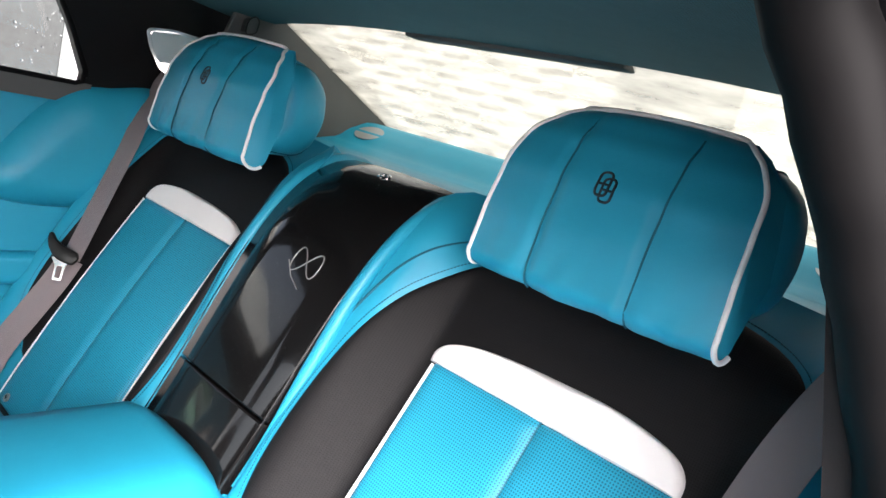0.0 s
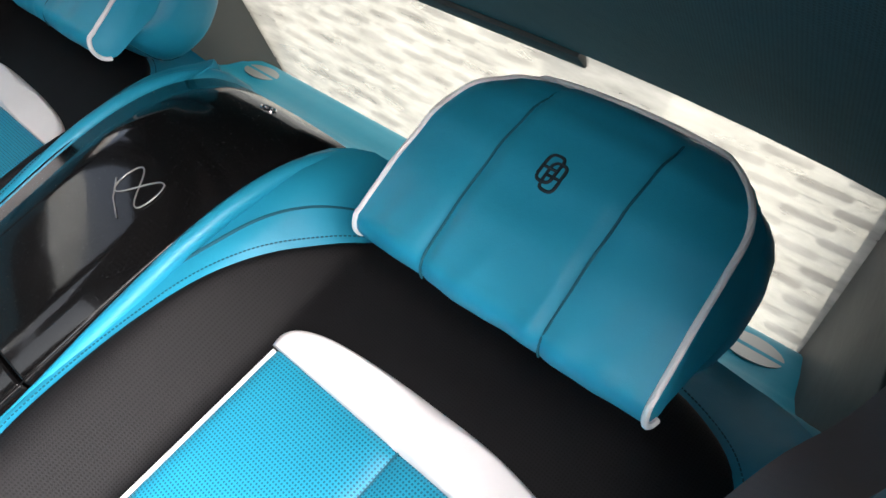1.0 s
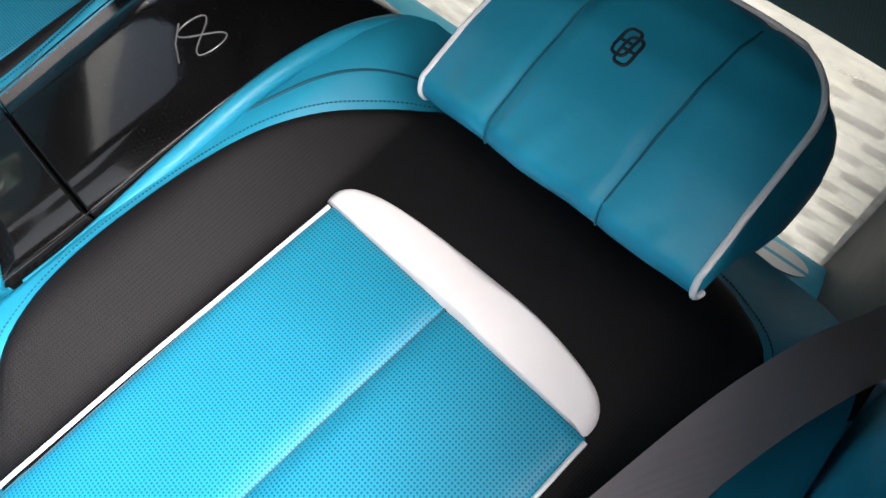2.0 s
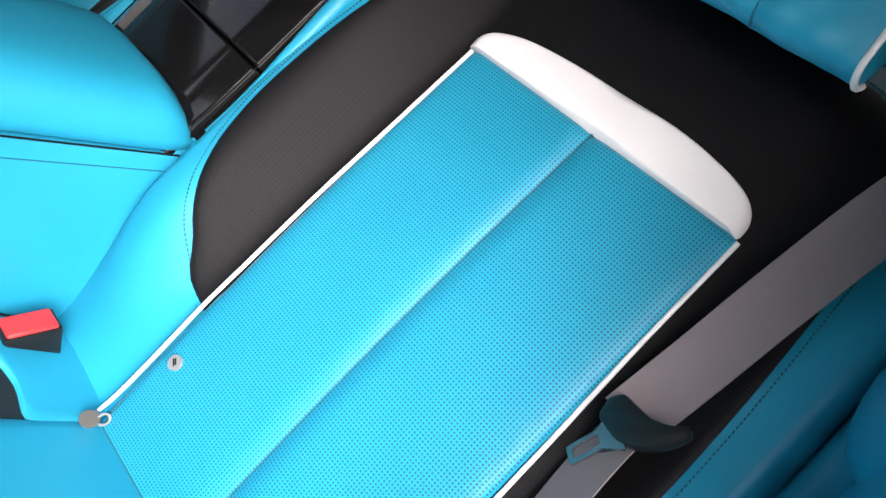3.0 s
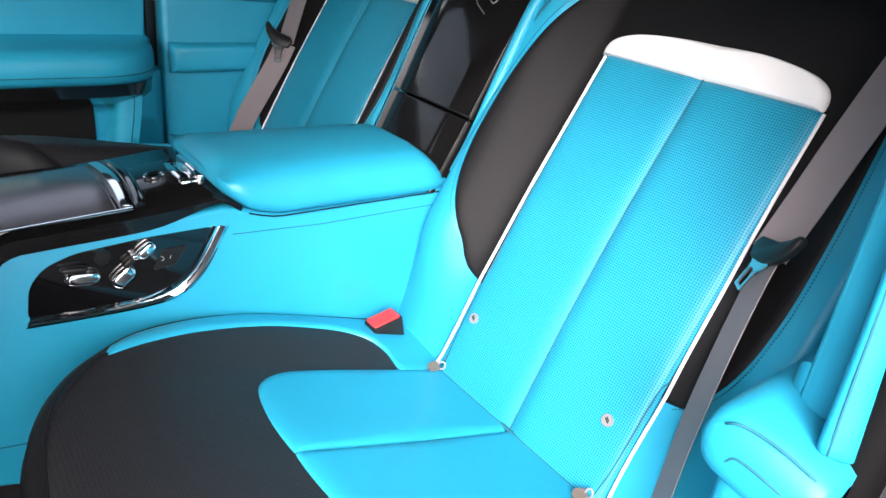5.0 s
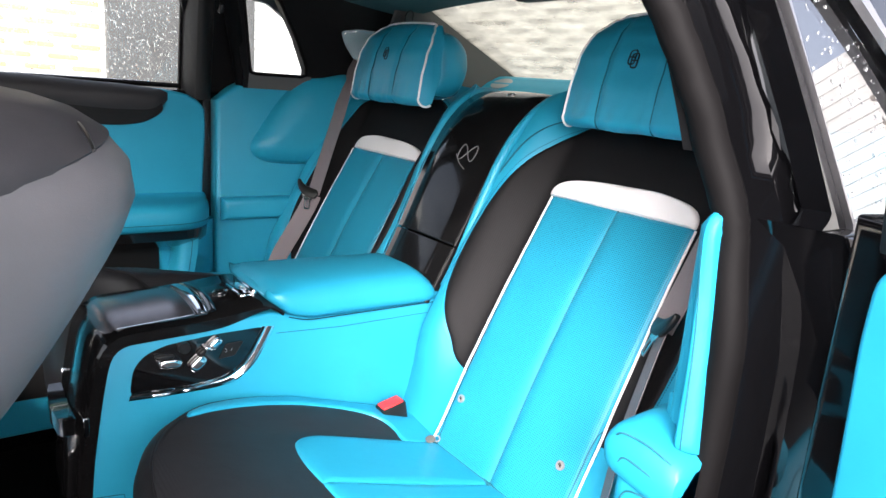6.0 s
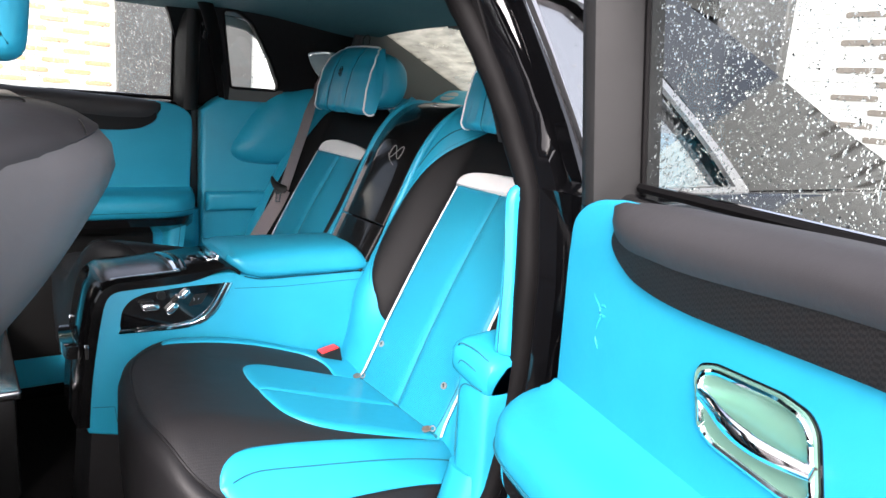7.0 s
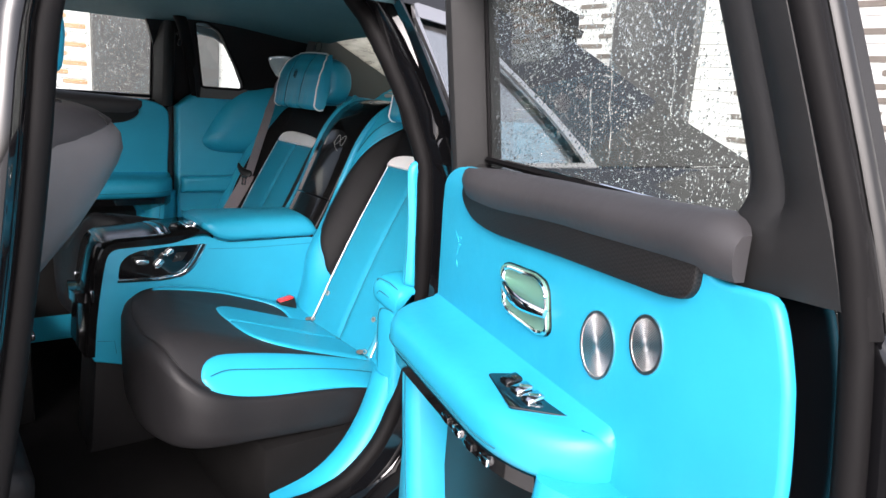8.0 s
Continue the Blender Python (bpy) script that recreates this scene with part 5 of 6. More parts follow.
def centre_panel():
    """The lacquered cover between the backrests, curving over at the top."""
    c = thing("centre_cover", (0.85, 0, 0.6), "glossy black carbon cover between the two rear backrests", "car trim")
    N = 400
    ps = resample(PANEL, N)
    def half(i):
        return 0.0942 + 0.0208 * i / (N - 1)
    def run(a, b, name, label):
        bm = bm_new()
        rows = []
        for i in range(a, b):
            p = ps[i]
            d = (ps[min(N - 1, i + 1)] - ps[max(0, i - 1)]).normalized()
            n = Vector((-d.y, d.x))
            w = half(i)
            e = -0.0012 if i in (a, b - 1) else 0.0
            rows.append([(p.x + n.x * (o + e), y, p.y + n.y * (o + e)) for y, o in ((-w, -0.05), (-w, -0.004), (-w + 0.004, 0.001), (-w * 0.5, 0.004), (0, 0.005), (w * 0.5, 0.004), (w - 0.004, 0.001), (w, -0.004), (w, -0.05))])
        loft(bm, rows)
        return part(name, bm, carbon_mat, c, label, smooth=50, frame_of=Matrix.Translation((0.85, 0, 1.0)) @ Matrix.Rotation(radians(62), 4, "Y"))
    # the joint lies at the height where the armrest folds in
    cut = min(range(N), key=lambda i: abs(ps[i].y - 0.976))
    run(0, cut, "lower_cover", "lacquered carbon lower cover")
    run(cut + 1, N, "upper_cover", "lacquered carbon upper cover")
    bm = bm_new()
    loft(bm, [[(ps[i].x + 0.02, -0.09, ps[i].y - 0.012), (ps[i].x + 0.02, 0.09, ps[i].y - 0.012), (ps[i].x + 0.04, 0.09, ps[i].y - 0.02), (ps[i].x + 0.04, -0.09, ps[i].y - 0.02)] for i in range(cut - 28, cut + 28, 4)])
    part("joint_backing", bm, rubber, c)
    for sgn in (-1, 1):
        bm = bm_new()
        tube(bm, [(ps[i].x - 0.001, sgn * (half(i) + 0.001), ps[i].y) for i in range(48, N - 14, 4)], 0.0009, 6)
        part("edge_strip", bm, piano, c, "thin glossy edge strip")
    # engraved flourish and small round badge
    def on(t, y):
        i = min(N - 2, max(1, int(t * (N - 1))))
        d = (ps[i + 1] - ps[i - 1]).normalized()
        n = Vector((-d.y, d.x))
        p = ps[i] + (ps[i + 1] - ps[i]) * (t * (N - 1) - i)
        return Vector((p.x + n.x * 0.0055, y, p.y + n.y * 0.0055))
    here = min(range(N), key=lambda i: abs(ps[i].y - 1.138)) / (N - 1)
    bm = bm_new()
    tube(bm, [on(here + 0.010 + 0.030 * math.sin(2 * a), -0.024 - 0.026 * math.sin(a)) for a in steps(0, 2 * math.pi, 60)], 0.0008, 5)
    tube(bm, [on(here + t, y) for t, y in ((-0.002, 0.008), (-0.032, -0.012), (-0.052, -0.036))], 0.0008, 5)
    part("flourish", bm, stud_mat, c, "fine engraved flourish")
    bm = bm_new()
    tube(bm, [on(0.93 + 0.012 * math.cos(a), 0.010 * math.sin(a)) for a in steps(0, 2 * math.pi, 20)], 0.0012, 6)
    tube(bm, [on(0.93 + 0.006 * math.cos(a), 0.005 * math.sin(a)) for a in steps(0, 2 * math.pi, 14)], 0.0012, 6)
    part("badge", bm, chrome, c, "small round chrome badge")
    # padded rolls down both sides
    for sgn in (-1, 1):
        bm = bm_new()
        pts = [Vector((p.x + 0.003 + 0.007 * sstep(1.16, 1.02, p.y), sgn * (half(i) + 0.0085), p.y)) for i, p in enumerate(ps) if i % 10 == 0 and p.y > 0.90] + [Vector((1.11, sgn * 0.125, 1.262)), Vector((1.14, sgn * 0.125, 1.252))]
        tube(bm, pts, [0.003 + 0.0065 * sstep(2, 12, j) for j in range(len(pts))], 12)
        part("side_roll", bm, teal, c, "padded teal leather roll")


centre_panel()


def centre_console():
    c = thing("rear_console", (0.5, 0, 0.33), "teal leather rear centre console with carbon top and folding armrest", "console")
    put = lambda a, b, d: (a, d, b)
    bm = bm_new()
    body = [(0.209, 0.60), (0.215, 0.585), (0.30, 0.56), (0.86, 0.56), (0.86, 0.965), (0.846, 0.960), (0.814, 0.896), (0.803, 0.871), (0.56, 0.872), (0.52, 0.884), (0.490, 0.892), (0.39, 0.884), (0.285, 0.880), (0.258, 0.872), (0.243, 0.852)]
    prism(bm, body, put, -0.097, 0.097, 0.006, 3)
    part("body", bm, teal, c, "teal leather console body")
    bm = bm_new()
    prism(bm, [(0.20, 0.33), (0.84, 0.33), (0.84, 0.585), (0.22, 0.60)], put, -0.085, 0.085, 0.01, 2)
    part("base", bm, trim_black, c)
    # carbon front and top, wrapping over the edge
    line = [(0.196, 0.60), (0.204, 0.70), (0.222, 0.82), (0.236, 0.868), (0.262, 0.889), (0.30, 0.893), (0.39, 0.897), (0.475, 0.906), (0.496, 0.903), (0.514, 0.890)]
    ps = resample(line, 40)
    bm = bm_new()
    rows = []
    for i, p in enumerate(ps):
        d = (ps[min(39, i + 1)] - ps[max(0, i - 1)]).normalized()
        n = Vector((-d.y, d.x))
        deep = -0.020 + 0.014 * sstep(0.40, 0.50, p.x)
        rows.append([(p.x + n.x * o, y, p.y + n.y * o) for y, o in ((-0.0985, deep), (-0.0985, -0.003), (-0.092, 0.002), (0.0, 0.004), (0.092, 0.002), (0.0985, -0.003), (0.0985, deep))])
    loft(bm, rows)
    part("veneer_top", bm, carbon_mat, c, "lacquered carbon top and front", frame_of=Matrix.Translation((0.3, 0, 0.9)))
    for sgn in (-1, 1):
        bm = bm_new()
        box(bm, (0.211, sgn * 0.0990 - 0.0015, 0.742), (0.2185, sgn * 0.0990 + 0.0015, 0.772), 0.001, 1)
        part("release_slot", bm, chrome, c, "small chrome slot in the carbon edge")
    bm = bm_new()
    loft(bm, [[(0.188 + 0.008 * (1 - abs(y) / 0.07) ** 0.5 * -1, y, z + e) for z in steps(0.735, 0.760, 6)] + [(0.206, y, z + e) for z in steps(0.760, 0.735, 6)] for y, e in ((-0.07, 0.0), (-0.05, -0.004), (0.0, -0.006), (0.05, -0.004), (0.07, 0.0))])
    part("vent_bar", bm, piano, c, "glossy black bar across the console front", smooth=50)
    # sliding tray lid and its mouth
    def crown(y):
        return 0.0065 * (1 - (y / 0.08) ** 2)
    ys = steps(-0.078, 0.078, 15)
    rows = [[(x, y, 0.8950 + 0.06 * (x - 0.30) + crown(y) - e) for y in ys] + [(x + 0.01, y, 0.888 - e) for y in ys[::-1]] for x, e in ((0.236, 0.030), (0.240, 0.020), (0.247, 0.010), (0.256, 0.004), (0.264, 0.001), (0.27, 0.0), (0.30, 0.0), (0.34, 0.0), (0.374, 0.0), (0.377, 0.001))]
    bm = bm_new()
    loft(bm, rows)
    part("tray_lid", bm, tray_mat, c, "glossy dark sliding tray lid", smooth=50)
    rows = [[(x + 0.004 * (1 - (y / 0.08) ** 2), y, 0.8950 + 0.06 * (x - 0.30) + crown(y) + e) for y in ys] + [(x, y, 0.89) for y in ys[::-1]] for x, e in ((0.379, 0.0), (0.380, 0.0022), (0.386, 0.0035), (0.392, 0.0022), (0.393, -0.002))]
    bm = bm_new()
    loft(bm, rows)
    part("tray_mouth", bm, chrome, c, "bright tray edge", smooth=50)
    rows = [[(x + 0.006 * (1 - (y / 0.08) ** 2), y, 0.8950 + 0.06 * (x - 0.30) + crown(y) + e) for y in ys] + [(x, y, 0.89) for y in ys[::-1]] for x, e in ((0.394, 0.001), (0.396, 0.003), (0.402, 0.004), (0.407, 0.001))]
    bm = bm_new()
    loft(bm, rows)
    part("tray_lip", bm, piano, c, "dark curved tray lip", smooth=50)
    bm = bm_new()
    tube(bm, [(x, -0.0815, 0.8945 + 0.06 * (x - 0.30)) for x in steps(0.262, 0.392, 12)], 0.0022, 8)
    part("tray_rail", bm, chrome, c, "thin chrome rail beside the tray")
    bm = bm_new()
    tube(bm, [(0.437 + 0.011 * math.cos(a), 0.009 * math.sin(a) - 0.005, 0.9085 + 0.0011 * math.cos(a)) for a in steps(0, 2 * math.pi, 24)], 0.0016, 6)
    tube(bm, [(0.437 + x, -0.005, 0.9095) for x in steps(-0.006, 0.006, 4)], 0.0016, 6)
    part("badge", bm, chrome, c, "small round chrome badge")
    # mirror-finish latch in front of the lid
    bm = bm_new()
    box(bm, (0.458, -0.045, 0.904), (0.482, 0.03, 0.911), 0.003, 2)
    box(bm, (0.476, -0.05, 0.904), (0.485, 0.035, 0.919), 0.003, 2)
    part("latch", bm, chrome, c, "polished lid latch")
    # padded lid
    bm = bm_new()
    rows = []
    xs = steps(0.0, 1.0, 30)
    for t in xs:
        x = 0.486 + 0.334 * t
        front = min(1.0, t / 0.06) ** 0.5
        back = min(1.0, (1 - t) / 0.10) ** 0.5 if t > 0.9 else 1.0
        slope = 0.934 - 0.006 * t
        low = lerp_line([(0.486, 0.914), (0.502, 0.898), (0.53, 0.881), (0.56, 0.874), (0.82, 0.872)], x)
        top = low + (slope - low) * (0.55 + 0.45 * front) * (0.45 + 0.55 * back)
        w = 0.104 - 0.016 * (1 - min(1.0, t / 0.09)) ** 2 - 0.008 * (1 - back)
        ring = []
        for y, z in ((-w + 0.01, low), (-w, low + 0.006), (-w - 0.002, low + 0.016), (-w + 0.002, (low + top) / 2 + 0.008), (-w + 0.014, top - 0.006), (-w + 0.04, top + 0.001), (-0.03, top + 0.004), (0.03, top + 0.004), (w - 0.04, top + 0.001), (w - 0.014, top - 0.006), (w - 0.002, (low + top) / 2 + 0.008), (w + 0.002, low + 0.016), (w, low + 0.006), (w - 0.01, low)):
            ring.append((x, y, z))
        rows.append(ring)
    loft(bm, rows)
    lid = part("armrest_lid", bm, teal, c, "padded teal leather armrest lid", smooth=60)
    for sgn in (-1, 1):
        bm = bm_new()
        tube(bm, [(x, sgn * 0.1005, 0.872 if x > 0.56 else 0.872 + 0.9 * (0.56 - x) ** 1.4) for x in steps(0.52, 0.81, 20)], 0.0010, 6)
        part("lid_gap", bm, rubber, c)
    for sgn in (-1, 1):
        switch_bank(c, sgn)
        bm = bm_new()
        tube(bm, [(x, sgn * 0.0972, z) for x, z in ((0.500, 0.856), (0.62, 0.850), (0.82, 0.851))], 0.0006, 4)
        part("seam", bm, seam_mat, c)
        bm = bm_new()
        tube(bm, [(x, sgn * 0.0972, z) for x, z in ((0.222, 0.640), (0.250, 0.636), (0.262, 0.634), (0.266, 0.60))], 0.0009, 4)
        part("seam", bm, seam_mat, c)


def switch_bank(c, sgn):
    """Seat switches in a dark recess with a bright lower frame."""
    put = lambda a, b, d: (a, sgn * d, b)
    shape = [(0.273, 0.793), (0.279, 0.834), (0.295, 0.853), (0.325, 0.864), (0.40, 0.870), (0.480, 0.871), (0.468, 0.840), (0.447, 0.812), (0.425, 0.797), (0.40, 0.792)]
    bm = bm_new()
    prism(bm, rounded(shape, 0.012, 4), put, 0.09, 0.0985)
    bank = part("switch_panel", bm, piano, c, "glossy black seat switch panel")
    bm = bm_new()
    low = resample([(0.270, 0.786), (0.336, 0.783), (0.397, 0.782), (0.436, 0.789), (0.466, 0.815), (0.496, 0.871)], 40)
    high = resample([(0.276, 0.798), (0.336, 0.795), (0.392, 0.796), (0.424, 0.805), (0.449, 0.828), (0.474, 0.872)], 40)
    loft(bm, [[put(p.x + (q.x - p.x) * f, p.y + (q.y - p.y) * f, d) for f, d in ((0.0, 0.094), (0.0, 0.1000), (0.12, 0.1026), (0.30, 0.1030), (0.45, 0.1005), (0.55, 0.0990), (0.66, 0.1012), (0.80, 0.1016), (0.95, 0.0985), (1.0, 0.0965), (1.0, 0.094))] for p, q in zip(low, high)])
    part("bright_frame", bm, chrome, bank, "polished chrome lower frame")
    def lozenge(x, z, w, h, deep, turn, lift):
        """A small padded switch: rounded in outline and in section."""
        bm = bm_new()
        ca, sa = math.cos(radians(turn)), math.sin(radians(turn))
        rows = []
        for kk, dd in ((0.80, 0.0), (1.0, 0.2), (1.0, 0.6), (0.93, 0.85), (0.78, 0.97), (0.4, 1.0)):
            row = []
            for a in steps(0, 2 * math.pi * 23 / 24, 24):
                px = math.copysign(abs(math.cos(a)) ** 0.55, math.cos(a)) * w * kk
                pz = math.copysign(abs(math.sin(a)) ** 0.75, math.sin(a)) * h * kk
                row.append(put(x + px * ca - pz * sa, z + px * sa + pz * ca, 0.0975 + lift + deep * dd))
            rows.append(row)
        loft(bm, rows)
        return bm
    for x, z, w, h, turn, name, mat, label in ((0.330, 0.836, 0.0175, 0.0075, -4, "seat_switch", chrome, "chrome seat cushion switch"), (0.322, 0.848, 0.014, 0.0032, -4, "switch_rail", plastic, ""),
                                               (0.371, 0.829, 0.0145, 0.0085, 42, "seat_switch", chrome, "chrome backrest switch"), (0.377, 0.846, 0.007, 0.004, 40, "switch_rail", plastic, ""),
                                               (0.397, 0.857, 0.0115, 0.0062, 38, "seat_switch", chrome, "chrome headrest switch"), (0.385, 0.852, 0.005, 0.003, 0, "switch_rail", chrome, "")):
        part(name, lozenge(x, z, w, h, 0.011, turn, 0.0), mat, bank, label, smooth=60)
    bm = bm_new()
    disc(bm, Matrix.Translation(put(0.351, 0.857, 0.1)) @ Matrix.Rotation(radians(90), 4, "X"), 0.0095, 0.012, 28, 0.0085)
    part("lumbar_dial", bm, plastic, bank, "round black lumbar dial", smooth=50)
    bm = bm_new()
    prism(bm, rounded([(0.404, 0.828), (0.430, 0.831), (0.444, 0.853), (0.416, 0.852)], 0.003, 2), put, 0.0985, 0.1005, 0.0006, 1)
    hb = part("heater_button", bm, plastic, bank)
    bm = bm_new()
    tube(bm, [put(0.415 + 0.0028 * x, 0.842 + 0.0028 * z, 0.1008) for x, z in ((-0.6, 1.0), (0.4, 0.3), (0.6, -0.8), (-0.4, -1.0))], 0.0005, 5)
    tube(bm, [put(0.424 + 0.0008 * z, 0.842 + 0.002 * z, 0.1008) for z in (-1.0, 1.0)], 0.0004, 5)
    part("icon", bm, grille_mat, hb, "small pale seat heater icon")


centre_console()


# ---- belts and buckles ----
def seat_belt(side, label):
    b = thing("seat_belt", (0.8, side * 0.58, 0.65), label, "seat belt", "rear seat belts")
    surf = back_surface(side)

    def spot(v, u, off):
        p = Vector(surf(v, u))
        return p + Vector((-0.8902, 0, 0.4555)) * off
    run = [spot(v, u, o) for v, u, o in ((-0.222, 0.0, 0.012), (-0.211, 0.06, 0.014), (-0.202, 0.147, 0.018), (-0.194, 0.22, 0.020), (-0.188, 0.29, 0.022), (-0.187, 0.335, 0.024))]
    run2 = [spot(v, u, o) for v, u, o in ((-0.185, 0.335, 0.026), (-0.194, 0.40, 0.027), (-0.203, 0.47, 0.028), (-0.217, 0.56, 0.032), (-0.236, 0.63, 0.040), (-0.256, 0.68, 0.052))] + [Vector((1.04, side * 0.648, 1.338)), Vector((1.075, side * 0.662, 1.372))]
    for pts, name in ((run, "lap_webbing"), (run2, "shoulder_webbing")):
        ps = resample(pts, 30)
        bm = bm_new()
        rows = []
        for i, p in enumerate(ps):
            t = (ps[min(29, i + 1)] - ps[max(0, i - 1)]).normalized()
            n = Vector((-0.87, -side * (0.95 if name == "lap_webbing" else 0.25), 0.46)).normalized()
            w = t.cross(n).normalized()
            n = w.cross(t).normalized()
            rows.append([p - w * 0.0225 - n * 0.0006, p + w * 0.0225 - n * 0.0006, p + w * 0.0225 + n * 0.0006, p - w * 0.0225 + n * 0.0006])
        loft(bm, rows)
        part(name, bm, belt_mat, b, "dark grey woven webbing")
    bm = bm_new()
    m = look((1.045, side * 0.650, 1.343), (0.9, side * 0.58, 1.20)).to_3x3().to_4x4()
    ring_plate(bm, rounded([(-0.036, -0.012), (0.036, -0.012), (0.036, 0.016), (-0.036, 0.016)], 0.01, 4), rounded([(-0.027, -0.004), (0.027, -0.004), (0.027, 0.005), (-0.027, 0.005)], 0.003, 4), lambda x, y, d: Matrix.Translation((1.045, side * 0.650, 1.343)) @ m @ Vector((x, d, y)), -0.005, 0.006)
    part("guide", bm, chrome, b, "chrome belt guide")
    # tongue
    at = spot(-0.192, 0.338, 0.034)
    axes = Matrix.Translation(at) @ Matrix(((0.4555, 0, -0.8902), (0, side, 0), (0.8902, 0, 0.4555))).to_4x4() @ Matrix.Rotation(radians(38), 4, "X") @ Matrix.Scale(0.70, 4)
    bm = bm_new()
    prism(bm, rounded([(-0.018, -0.036), (0.004, -0.042), (0.017, -0.030), (0.015, -0.008), (0.014, 0.016), (0.020, 0.038), (0.030, 0.054), (0.024, 0.060), (0.008, 0.054), (-0.006, 0.042), (-0.018, 0.024), (-0.024, 0.004), (-0.022, -0.016)], 0.006, 3), lambda x, y, d: axes @ Vector((x, y, d)), -0.004, 0.010, 0.003, 2)
    tongue = part("tongue", bm, plastic, b, "black plastic belt tongue")
    bm = bm_new()
    o = rounded([(-0.014, -0.027), (-0.022, -0.022), (-0.034, -0.0125), (-0.072, -0.0115), (-0.072, 0.0115), (-0.034, 0.0125), (-0.022, 0.022), (-0.014, 0.027)], 0.003, 3)
    i = rounded([(-0.036, -0.0065), (-0.044, -0.0068), (-0.056, -0.0068), (-0.066, -0.0065), (-0.066, 0.0065), (-0.056, 0.0068), (-0.044, 0.0068), (-0.036, 0.0065)], 0.0015, 3)
    ring_plate(bm, o, i, lambda x, y, d: axes @ Matrix.Rotation(radians(22), 4, "Z") @ Vector((x, y, d)), 0.004, 0.0070)
    part("latch_plate", bm, latch_mat, tongue, "steel latch plate")
    return b


seat_belt(-1, "dark grey seat belt hanging over the seat by the open door")
seat_belt(1, "dark grey seat belt hanging over the seat by the closed door")


def buckle(side, label):
    b = thing("belt_buckle", (0.72, side * 0.13, 0.66), label, "belt buckle", "belt buckles")
    m = Matrix.Translation((0.708, side * 0.136, 0.694 if side < 0 else 0.808)) @ Matrix.Rotation(radians(-12), 4, "Y") @ Matrix.Scale(0.88, 4)
    bm = bm_new()
    box(bm, (-0.028, -0.017, -0.04), (0.028, 0.017, 0.010), 0.004, 2, m)
    part("housing", bm, plastic, b, "black plastic housing")
    bm = bm_new()
    box(bm, (-0.0245, -0.0145, 0.004), (0.0245, 0.0145, 0.0130), 0.003, 3, m)
    part("release_button", bm, red_plastic, b, "red release button")


buckle(-1, "red-topped belt buckle beside the console, by the open door")
buckle(1, "red-topped belt buckle beside the console, by the closed door")


